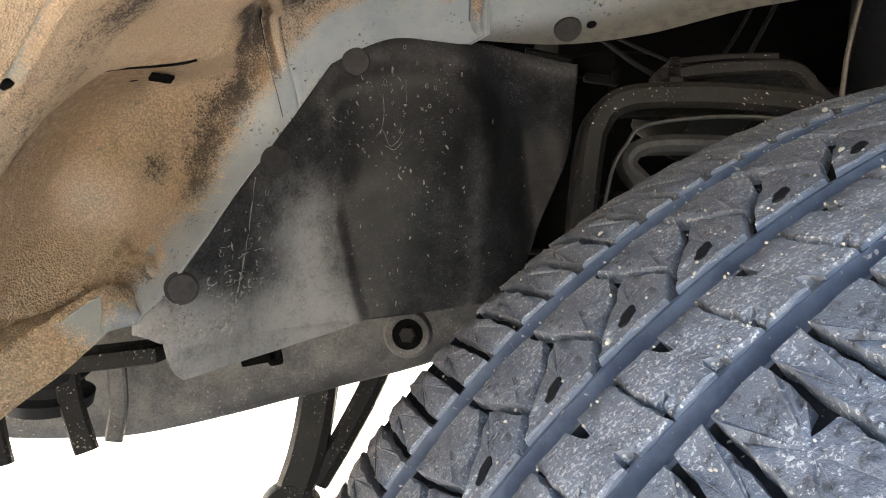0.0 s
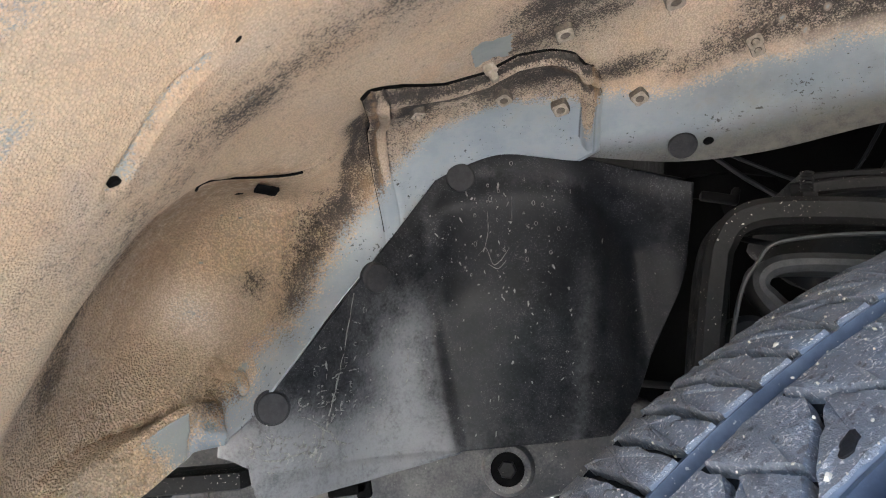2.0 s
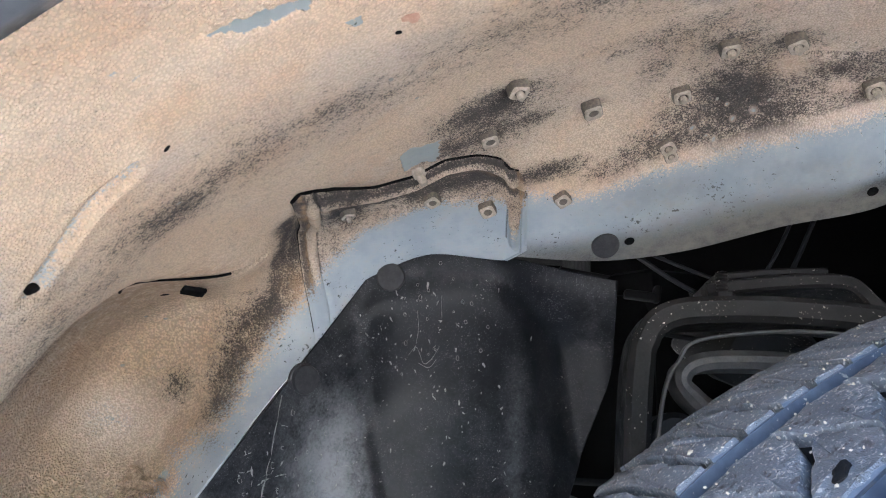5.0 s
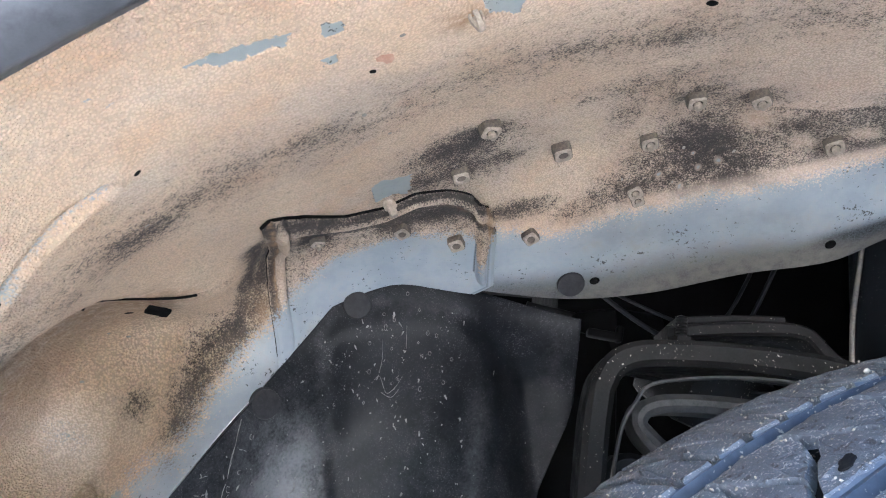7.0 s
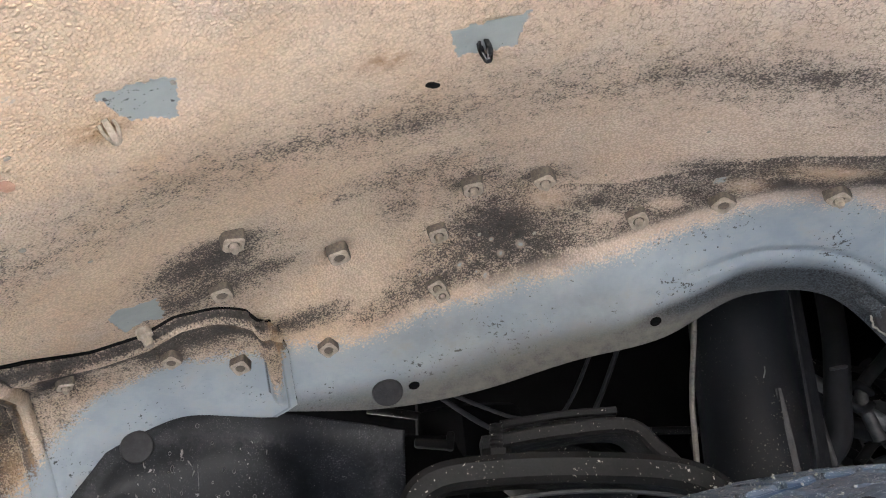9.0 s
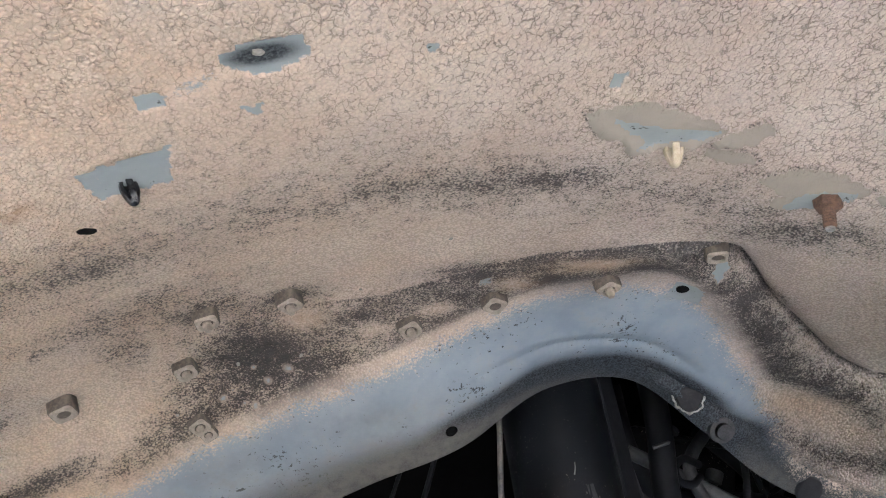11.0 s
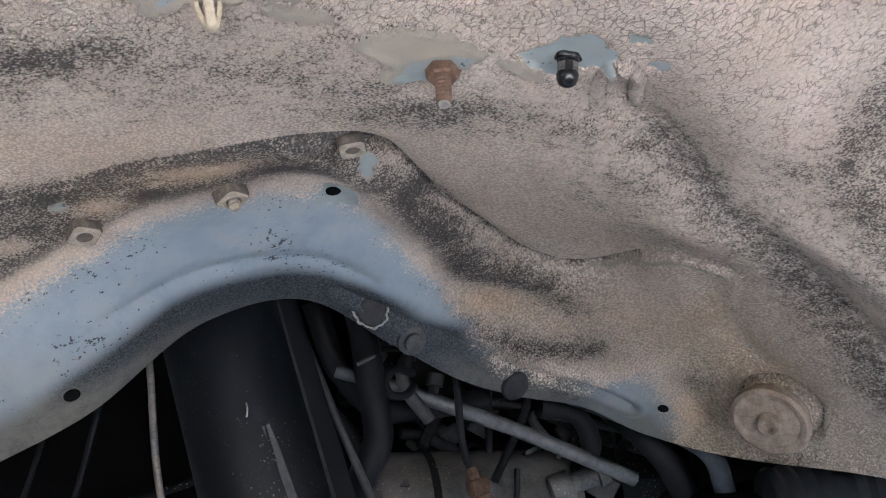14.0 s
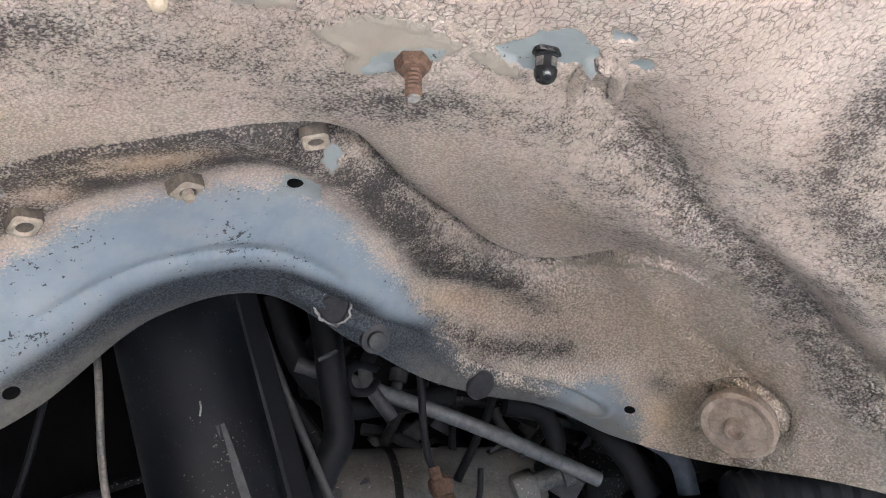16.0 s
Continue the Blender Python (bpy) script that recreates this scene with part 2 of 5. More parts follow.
def shield_material():
    n = Nodes("black_liner_plastic")
    film, chalk = n.attribute("film"), n.attribute("chalk")
    a, b, c = n.noise(40, 6, 0.65), n.noise(420, 4, 0.7), n.noise(1000, 3, 0.6)
    both = n.math("ADD", n.math("MULTIPLY", a, 0.6), n.math("MULTIPLY", b, 0.4))
    color = n.mix(n.ramp(both, 0.35, 0.68), (0.006, 0.007, 0.009), (0.015, 0.016, 0.020))
    # pale film: dust together with painted highlights of the shield's shape
    dust_sheen = n.math("MULTIPLY", film, n.ramp(n.math("ADD", both, n.math("MULTIPLY", film, 0.25)), 0.35, 0.8))
    color = n.mix(dust_sheen, color, (0.30, 0.302, 0.31))
    dot = n.ramp(n.math("ADD", c, n.math("MULTIPLY", a, 0.3)), 0.77, 0.82)
    color = n.mix(n.math("MULTIPLY", dot, 0.35), color, (0.22, 0.22, 0.215))
    mark = n.ramp(n.math("ADD", chalk, n.math("MULTIPLY", n.math("SUBTRACT", n.noise(120, 5, 0.7, distort=0.8), 0.5), 2.2)), 0.78, 0.95)
    color = n.mix(n.math("MULTIPLY", mark, 0.75), color, (0.42, 0.40, 0.36))
    rough = n.math("MAXIMUM", n.ramp(both, 0.3, 0.7, 0.3, 0.52), n.math("MULTIPLY", dust_sheen, 0.8))
    return n.done(color, rough, 0.0, n.bump(both, 0.0004, 0.8), 0.16)


UNDERCOAT = housing_material()
RUBBER = rubber_material()
# the sky's blue reflection in the grooves is put into this colour
GROOVE = plain_material("smooth_groove_rubber", (0.026, 0.037, 0.060), (0.055, 0.074, 0.108), (0.35, 0.6), 90, 500, 0.0003, specks=0.5)
PLASTIC = shield_material()
# near-black rubber that stands in for shade in tread cuts and stud holes
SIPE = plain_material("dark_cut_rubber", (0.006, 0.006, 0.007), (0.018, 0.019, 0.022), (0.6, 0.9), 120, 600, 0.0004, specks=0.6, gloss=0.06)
CLIP = plain_material("grey_clip_plastic", (0.026, 0.026, 0.028), (0.046, 0.046, 0.049), (0.5, 0.75), 200, 900, 0.0002, gloss=0.2)
FRAME = plain_material("dusty_black_frame_steel", (0.042, 0.042, 0.045), (0.095, 0.092, 0.092), (0.45, 0.75), 30, 500, 0.0006, dust=0.65, dust_color=(0.23, 0.22, 0.205), specks=0.8)
ARM = plain_material("black_painted_suspension_steel", (0.006, 0.006, 0.006), (0.018, 0.017, 0.017), (0.4, 0.75), 70, 600, 0.0005, dust=0.10, dust_color=(0.06, 0.062, 0.066), specks=1.0, gloss=0.22)
TUBE = plain_material("satin_black_strut_paint", (0.004, 0.005, 0.007), (0.009, 0.011, 0.015), (0.30, 0.50), 40, 700, 0.0004, specks=0.35, gloss=0.38)
HOSE = plain_material("dull_black_rubber_hose", (0.006, 0.0065, 0.008), (0.016, 0.017, 0.020), (0.45, 0.75), 120, 700, 0.0003, gloss=0.25)
BLUE_HOSE = plain_material("blue_grey_rubber", (0.035, 0.042, 0.055), (0.07, 0.08, 0.10), (0.5, 0.8), 120, 700, 0.0003, gloss=0.3)
STEEL = plain_material("grey_weathered_steel", (0.07, 0.07, 0.072), (0.17, 0.17, 0.17), (0.4, 0.7), 150, 900, 0.0004, metal=0.35, dust=0.4)
DULL = plain_material("dull_grimy_steel", (0.032, 0.033, 0.036), (0.085, 0.086, 0.09), (0.45, 0.75), 150, 900, 0.0004, metal=0.2, dust=0.25, dust_color=(0.12, 0.11, 0.10))
ROD = plain_material("grimy_rod_steel", (0.09, 0.095, 0.10), (0.20, 0.205, 0.21), (0.4, 0.7), 150, 900, 0.0004, metal=0.3, dust=0.3, dust_color=(0.14, 0.13, 0.12))
CAN = plain_material("grimy_canister_paint", (0.085, 0.083, 0.082), (0.22, 0.215, 0.21), (0.35, 0.65), 45, 400, 0.0006, metal=0.2, dust=0.6, dust_color=(0.20, 0.17, 0.14), specks=0.6)
# pale faces and dark bodies of the nuts: light and shade in the dust colour
PALE = plain_material("dusty_nut_face", (0.27, 0.225, 0.18), (0.48, 0.41, 0.34), (0.7, 0.95), 160, 700, 0.0006)
NUT = plain_material("dust_caked_nut", (0.065, 0.054, 0.045), (0.20, 0.165, 0.13), (0.7, 0.95), 160, 700, 0.0006)
COVER = plain_material("dusty_rubber_cover", (0.20, 0.15, 0.115), (0.40, 0.31, 0.25), (0.7, 0.95), 120, 700, 0.0008)
RUST = plain_material("rusty_steel", (0.09, 0.05, 0.035), (0.21, 0.125, 0.085), (0.7, 0.95), 220, 900, 0.0006)
# near-black for the shade inside holes, bores, slots and seams, all modelled solid
DARK = plain_material("dark_hollow", (0.004, 0.004, 0.004), (0.010, 0.010, 0.010), (0.8, 0.95), gloss=0.03)
GLOSS = plain_material("glossy_black_plastic", (0.008, 0.008, 0.009), (0.016, 0.016, 0.018), (0.12, 0.3), 200, 900, 0.0001)
CREAM = plain_material("cream_nylon", (0.38, 0.31, 0.21), (0.56, 0.48, 0.36), (0.45, 0.7), 200, 900, 0.0002, dust=0.3)
WHITE = plain_material("chalky_white_sealant", (0.16, 0.155, 0.145), (0.44, 0.43, 0.40), (0.8, 0.95), 200, 700, 0.0006)
PAINT = plain_material("blue_grey_body_paint", (0.22, 0.27, 0.32), (0.30, 0.35, 0.40), (0.25, 0.5), 30, 400, 0.0002, dust=0.5)
FENDER = plain_material("dark_grey_fender_paint", (0.018, 0.020, 0.024), (0.044, 0.049, 0.056), (0.3, 0.55), 18, 300, 0.0002, dust=0.35, dust_color=(0.10, 0.10, 0.105), gloss=0.3)
GROUND = plain_material("pale_dry_concrete", (0.50, 0.485, 0.46), (0.64, 0.63, 0.605), (0.85, 0.97), 3, 90, 0.002)
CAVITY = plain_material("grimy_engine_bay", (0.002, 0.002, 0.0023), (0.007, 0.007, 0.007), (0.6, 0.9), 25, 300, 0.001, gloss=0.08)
FLECK = plain_material("dried_mud", (0.15, 0.15, 0.143), (0.37, 0.36, 0.335), (0.8, 0.95), 300, 900, 0.0003)
PRIMER = plain_material("pink_primer", (0.45, 0.24, 0.16), (0.58, 0.36, 0.26), (0.7, 0.9), 200, 900, 0.0006)
STONE = plain_material("pale_grit", (0.22, 0.20, 0.17), (0.42, 0.39, 0.34), (0.8, 0.95), 150, 900, 0.0005)


# ---- the pressed wheel housing: lofted cross-sections round the arch ----
ARCH_X, ARCH_Z = 0.298, 0.209
SECTIONS = []


def section(angle, *yr):
    """One cross-section of the housing at an angle (degrees from the top): y, radius from the outer edge to the inner lip."""
    SECTIONS.append((angle, np.array(yr).reshape(7, 2)))


section(-112, .13, .585, .34, .585, .45, .585, .50, .585, .53, .585, .55, .585, .56, .585)
section(-84, .13, .585, .34, .585, .45, .595, .50, .605, .53, .61, .55, .61, .56, .605)
section(-75, .13, .585, .34, .585, .44, .598, .50, .617, .53, .622, .55, .620, .56, .612)
section(-68, .13, .585, .34, .585, .43, .600, .475, .620, .54, .627, .565, .605, .577, .570)
section(-62, .13, .585, .34, .585, .425, .599, .460, .628, .585, .645, .600, .600, .574, .536)
section(-56, .13, .585, .34, .585, .420, .600, .455, .632, .602, .665, .630, .610, .574, .531)
section(-50, .13, .585, .34, .585, .420, .600, .462, .628, .600, .650, .626, .608, .607, .545)
section(-45, .13, .585, .34, .588, .45, .605, .545, .613, .600, .615, .620, .600, .635, .559)
section(-40, .13, .585, .34, .588, .45, .600, .55, .615, .585, .622, .615, .610, .650, .577)
section(-34, .13, .583, .34, .585, .45, .597, .54, .605, .585, .606, .620, .595, .651, .577)
section(-28, .13, .582, .34, .583, .45, .598, .54, .597, .575, .592, .620, .572, .661, .544)
section(-20, .13, .584, .34, .586, .45, .594, .55, .590, .600, .569, .630, .551, .687, .517)
section(-12, .13, .584, .34, .585, .45, .594, .54, .592, .590, .575, .620, .553, .686, .508)
section(-4, .13, .585, .34, .587, .45, .593, .525, .592, .575, .577, .605, .550, .655, .513)
section(3, .13, .586, .34, .588, .45, .592, .52, .594, .570, .582, .604, .550, .640, .525)
section(10, .13, .588, .34, .590, .45, .593, .50, .595, .550, .595, .603, .576, .642, .566)
section(16, .13, .588, .34, .590, .45, .595, .49, .606, .545, .604, .602, .586, .642, .577)
section(22, .13, .587, .34, .588, .45, .591, .53, .602, .575, .600, .622, .574, .654, .553)
section(28, .13, .588, .36, .592, .46, .588, .55, .603, .610, .605, .650, .585, .690, .545)
section(34, .13, .590, .385, .596, .46, .580, .53, .600, .600, .613, .670, .590, .722, .553)
section(40, .13, .590, .385, .596, .46, .581, .53, .600, .580, .610, .660, .592, .730, .566)
section(46, .13, .588, .38, .592, .46, .583, .54, .592, .600, .598, .660, .592, .728, .568)
section(52, .13, .586, .34, .588, .45, .583, .54, .585, .600, .583, .640, .582, .680, .573)
section(55.5, .13, .585, .34, .586, .45, .583, .50, .584, .540, .583, .572, .580, .602, .574)
section(60, .13, .584, .34, .585, .43, .582, .48, .582, .510, .582, .535, .582, .555, .582)
section(92, .13, .584, .34, .584, .43, .582, .48, .582, .510, .582, .535, .582, .555, .582)


def spline(knots, values, at):
    """Cubic curve through values at knots (first axis)."""
    knots, at = np.asarray(knots, float), np.asarray(at, float)
    slope = np.gradient(values, knots, axis=0)
    i = np.clip(np.searchsorted(knots, at) - 1, 0, len(knots) - 2)
    h = knots[i + 1] - knots[i]
    s = (at - knots[i]) / h
    ex = (slice(None),) + (None,) * (np.ndim(values) - 1)
    s, h = s[ex], h[ex]
    return ((1 + 2 * s) * (1 - s) ** 2 * values[i] + s * (1 - s) ** 2 * h * slope[i]
            + s * s * (3 - 2 * s) * values[i + 1] + s * s * (s - 1) * h * slope[i + 1])


def housing(angles, vs):
    """Points of the housing on a grid of angles (degrees) and v (0 outer edge, 1 inner lip): an array (angles, vs, 3)."""
    mid = spline([a for a, _ in SECTIONS], np.stack([k for _, k in SECTIONS]), np.asarray(angles, float))
    yr = spline(np.arange(7) / 6, mid.transpose(1, 0, 2), np.asarray(vs, float)).transpose(1, 0, 2)
    a = np.radians(np.asarray(angles, float))[:, None]
    return np.stack([ARCH_X + yr[..., 1] * np.sin(a), yr[..., 0], ARCH_Z + yr[..., 1] * np.cos(a)], -1)


# ---- building helpers ----
def thing(name, label, category, group="", kind=""):
    return tagged(new(name), label, category, group, kind)


def put(name, mesh, parent=None, label="", m=None):
    ob = new(name, mesh)
    if parent is not None:
        ob.parent = parent
    if m is not None:
        ob.matrix_basis = m
    return tagged(ob, label)


def part(name, bm, material, parent, label="", m=None, flat=False):
    """Links a bmesh as one mesh object under its thing."""
    mesh = bpy.data.meshes.new(name)
    bmesh.ops.recalc_face_normals(bm, faces=bm.faces)
    bm.to_mesh(mesh)
    bm.free()
    mesh.materials.append(material)
    if not flat:
        mesh.shade_smooth()
        mesh.set_sharp_from_angle(angle=radians(38))
    return put(name, mesh, parent, label, m)


def sheet(name, points, material, parent, label="", fields=None, thick=0.0015, wrap=False):
    """A grid of points (rows, columns, 3) as a sheet with thickness; fields are float values at its points."""
    p = np.asarray(points, float)
    rows, cols = p.shape[:2]
    idx = np.arange(rows * cols).reshape(rows, cols)
    if wrap:
        idx = np.concatenate([idx, idx[:1]])
    quads = np.stack([idx[:-1, :-1], idx[1:, :-1], idx[1:, 1:], idx[:-1, 1:]], -1).reshape(-1, 4)
    mesh = bpy.data.meshes.new(name)
    mesh.from_pydata(p.reshape(-1, 3).tolist(), [], quads.tolist())
    for key, values in (fields or {}).items():
        mesh.attributes.new(key, "FLOAT", "POINT").data.foreach_set("value", np.asarray(values, np.float32).ravel())
    mesh.materials.append(material)
    mesh.shade_smooth()
    ob = put(name, mesh, parent, label)
    if thick:
        s = ob.modifiers.new("thickness", "SOLIDIFY")
        s.thickness, s.offset = thick, -1.0
    return ob


def smooth(x):
    x = np.clip(x, 0, 1)
    return x * x * (3 - 2 * x)


def rings(profile, segments=24, cap=True, warp=None):
    """A turned body round z: profile of (radius, z); warp(angle, radius, z) may bend the radius."""
    bm = bmesh.new()
    loops = []
    for r, z in profile:
        loop = []
        for k in range(segments):
            a = 2 * math.pi * k / segments
            q = warp(a, r, z) if warp else r
            loop.append(bm.verts.new((q * math.cos(a), q * math.sin(a), z)))
        loops.append(loop)
    for u, w in zip(loops, loops[1:]):
        for k in range(segments):
            bm.faces.new((u[k], u[(k + 1) % segments], w[(k + 1) % segments], w[k]))
    if cap:
        bm.faces.new(loops[0][::-1])
        bm.faces.new(loops[-1])
    return bm


def curve_points(points, steps=10):
    pts = np.array(points, float)
    return spline(np.arange(len(pts)), pts, np.linspace(0, len(pts) - 1, (len(pts) - 1) * steps + 1))


def tube(points, radius, segments=12, steps=8, ribs=0.0, flat=1.0):
    """A round bar or hose along a smooth path; ribs makes it ringed; flat squeezes it across."""
    path = curve_points(points, steps)
    bm = bmesh.new()
    loops, side = [], Vector((0.31, 0.2, 0.93))
    for i, p in enumerate(path):
        d = Vector(path[min(i + 1, len(path) - 1)] - path[max(i - 1, 0)]).normalized()
        side = (side - d * side.dot(d)).normalized()
        up = d.cross(side)
        r = radius * (1 + (ribs if i % 2 else 0.0))
        loops.append([bm.verts.new(Vector(p) + side * (r * math.cos(a)) + up * (r * flat * math.sin(a))) for a in np.linspace(0, 2 * math.pi, segments, endpoint=False)])
    for u, w in zip(loops, loops[1:]):
        for k in range(segments):
            bm.faces.new((u[k], u[(k + 1) % segments], w[(k + 1) % segments], w[k]))
    bm.faces.new(loops[0][::-1])
    bm.faces.new(loops[-1])
    return bm


def ribbon(points, width, thick, steps=8, across=(0, 1, 0), edge=0.0):
    """A bent bar of rectangular section along a path; across is the direction of its width; edge rounds its corners."""
    path = curve_points(points, steps)
    across = Vector(across).normalized()
    e = edge or min(width, thick) * 0.2
    a, b = width / 2, thick / 2
    outline = [(a - e, -b), (a, -b + e), (a, b - e), (a - e, b), (-a + e, b), (-a, b - e), (-a, -b + e), (-a + e, -b)]
    bm = bmesh.new()
    loops = []
    for i, p in enumerate(path):
        d = Vector(path[min(i + 1, len(path) - 1)] - path[max(i - 1, 0)]).normalized()
        w = (across - d * across.dot(d)).normalized()
        u = d.cross(w)
        loops.append([bm.verts.new(Vector(p) + w * s + u * t) for s, t in outline])
    for u, w in zip(loops, loops[1:]):
        for k in range(8):
            bm.faces.new((u[k], u[(k + 1) % 8], w[(k + 1) % 8], w[k]))
    bm.faces.new(loops[0][::-1])
    bm.faces.new(loops[-1])
    return bm


def block(sx, sy, sz, bevel=0.003, m=None):
    bm = bmesh.new()
    bmesh.ops.create_cube(bm, size=1.0)
    bmesh.ops.scale(bm, vec=(sx, sy, sz), verts=bm.verts)
    if bevel:
        bmesh.ops.bevel(bm, geom=list(bm.edges), offset=bevel, segments=2, profile=0.5, affect="EDGES")
    if m is not None:
        bmesh.ops.transform(bm, matrix=m, verts=bm.verts)
    return bm


def joined(*bms):
    out = bmesh.new()
    for bm in bms:
        mesh = bpy.data.meshes.new("piece")
        bm.to_mesh(mesh)
        bm.free()
        out.from_mesh(mesh)
        bpy.data.meshes.remove(mesh)
    return out


def hexagon(flats):
    return lambda a, r, z: r if r < flats * 0.45 else r / math.cos((a % (math.pi / 3)) - math.pi / 6) * 0.93


def along(origin, direction, spin=0.0):
    """A pose whose z axis points along direction."""
    q = Vector(direction).to_track_quat("Z", "Y").to_matrix().to_4x4()
    return Matrix.Translation(origin) @ q @ pose(0, 0, 0, 0, 0, spin)


# ---- the wheel housing ----
wheel_housing = thing("wheel_housing", "dusty tan wheel arch housing with bare blue-grey painted lip", "wheel housing")
STEP, ROWS_V = 0.11, 420
ANGLES = np.concatenate([np.arange(-112, -76, 1.0), np.arange(-76, 62, STEP), np.arange(62, 92.1, 1.0)])
VS = np.linspace(0, 1, ROWS_V)
SURF = housing(ANGLES, VS)
_du, _dv = np.gradient(SURF, axis=0), np.gradient(SURF, axis=1)
NORMAL = np.cross(_du, _dv)
NORMAL /= np.linalg.norm(NORMAL, axis=2, keepdims=True)
if NORMAL[len(ANGLES) // 2, 20, 2] > 0:
    NORMAL = -NORMAL  # towards the wheel


def spot(angle, v):
    """Place and outward normal on the housing."""
    p = housing([angle - 0.3, angle, angle + 0.3], [max(v - 0.01, 0), v, min(v + 0.01, 1)])
    n = Vector(np.cross(p[2, 1] - p[0, 1], p[1, 2] - p[1, 0])).normalized()
    c = Vector((ARCH_X, p[1, 1][1] - 0.25, ARCH_Z + 0.1))
    return Vector(p[1, 1]), (n if n.dot(c - Vector(p[1, 1])) > 0 else -n)


def stroke(*av, steps=12):
    """A smooth line on the housing through angle, v pairs, as 3D points."""
    knots = np.array(av, float).reshape(-1, 2)
    path = spline(np.arange(len(knots)), knots, np.linspace(0, len(knots) - 1, (len(knots) - 1) * steps + 1))
    return np.stack([housing([a], [min(max(v, 0), 1)])[0, 0] for a, v in path]), path


def away(path):
    """The distance of every point of the housing from a line, and the side it lies on (by v)."""
    pts, av = path
    best = np.full(SURF.shape[:2], 9.0)
    for p in pts:
        best = np.minimum(best, ((SURF - p) ** 2).sum(2))
    return np.sqrt(best)


def blob(angle, v, long, wide, turn=0.0):
    """A soft patch on the housing: 1 in its middle, 0 outside; long follows the arch, wide goes across it."""
    p, n = spot(angle, v)
    t = Vector((math.cos(radians(angle)), 0, -math.sin(radians(angle))))
    w = n.cross(t)
    c, s = math.cos(radians(turn)), math.sin(radians(turn))
    d = SURF - np.array(p)
    a, b = d @ np.array(t * c + w * s), d @ np.array(w * c - t * s)
    h = d @ np.array(n)
    return np.exp(-((a / long) ** 2 + (b / wide) ** 2 + (h / max(wide, 0.02)) ** 2))


GRID_A, GRID_V = np.meshgrid(ANGLES, VS, indexing="ij")
raise_by = np.zeros(SURF.shape[:2])
soot, rust, bare_spots = np.zeros_like(raise_by), np.zeros_like(raise_by), np.zeros_like(raise_by)

# the edge of the dust along the lip: angle, v
EDGE_A = (-112, -72, -66, -62, -58, -57.2, -55.4, -54.2, -51.8, -48.6, -45.8, -42.8, -41.6, -38.8, -36.8, -34.2, -31.2, -27.4, -23.2, -19.2, -15.8, -10.8, -7, -3.6, -.8, 3.6, 7.8, 13.4, 17.8, 20.2, 23, 26.4, 30.6, 35.6, 39.4, 42, 44.6, 47.4, 50, 92)
EDGE_V = (1.3, 1.2, .99, .95, .945, .925, .935, .955, .945, .915, .895, .89, .885, .86, .80, .76, .75, .78, .79, .80, .79, .80, .78, .76, .72, .66, .62, .655, .68, .72, .77, .865, .93, .935, .93, .87, .885, .96, 1.2, 1.3)
bare = 0.5 + (GRID_V - np.interp(GRID_A, EDGE_A, EDGE_V)) * 5.5


def bare_patch(angle, v, long, wide, turn=0.0, strength=1.3):
    bare_spots[:] = np.maximum(bare_spots, blob(angle, v, long, wide, turn) * strength)


def dark_patch(angle, v, long, wide, strength=0.8, turn=0.0):
    soot[:] = np.maximum(soot, blob(angle, v, long * 1.45, wide * 1.5, turn) * strength)


mastic, outlines = np.zeros_like(raise_by), np.zeros_like(raise_by)
ARC_X, ARC_Y = np.radians(GRID_A) * 0.59, SURF[..., 1]


def outline_depth(*av):
    """How far inside an outline on the housing (angle, v pairs) each of its points lies, in metres; below 0 outside."""
    q = np.array([(math.radians(a) * 0.59, spot(a, v)[0].y) for a, v in zip(av[::2], av[1::2])])
    inside, near = np.zeros(raise_by.shape, bool), np.full(raise_by.shape, 9.0)
    wx = ARC_X + 0.0006 * np.sin(ARC_Y * 900 + ARC_X * 500) + 0.0004 * np.sin(ARC_X * 2100)
    wy = ARC_Y + 0.0006 * np.sin(ARC_X * 800 - ARC_Y * 300) + 0.0003 * np.sin(ARC_Y * 2300)
    for (x0, y0), (x1, y1) in zip(q, np.roll(q, -1, 0)):
        inside ^= ((y0 > wy) != (y1 > wy)) & (wx < (x1 - x0) * (wy - y0) / (y1 - y0 + 1e-12) + x0)
        t = np.clip(((wx - x0) * (x1 - x0) + (wy - y0) * (y1 - y0)) / ((x1 - x0) ** 2 + (y1 - y0) ** 2), 0, 1)
        near = np.minimum(near, np.hypot(wx - x0 - t * (x1 - x0), wy - y0 - t * (y1 - y0)))
    return np.where(inside, near, -near)


def scraped(*av, strength=1.25, sink=0.0006):
    """Scraped down to the paint."""
    d = outline_depth(*av)
    bare_spots[:] = np.maximum(bare_spots, smooth(d / 0.0013 + 0.5) * strength)
    raise_by[:] -= sink * smooth(d / 0.0013 + 0.5)


def smeared(*av, height=0.0016):
    """A smear of grey mastic with a rolled edge."""
    d = outline_depth(*av)
    mastic[:] = np.maximum(mastic, smooth(d / 0.0013 + 0.5))
    raise_by[:] += height * smooth(d / 0.0016 + 0.5) + 0.0014 * np.exp(-((d - 0.0012) / 0.0009) ** 2)
    outlines[:] = np.maximum(outlines, 0.42 * np.exp(-((d + 0.0009) / 0.0009) ** 2))


# mastic smears and scraped patches beside the clips
smeared(4.9, .178, 7.0, .171, 9.0, .179, 10.6, .187, 10.9, .191, 10.0, .207, 8.6, .208, 7.6, .216, 7.1, .203, 5.8, .197)
scraped(5.8, .181, 7.2, .186, 9.0, .190, 10.8, .189, 10.2, .200, 8.5, .204, 7.7, .213, 7.8, .201, 6.6, .191)
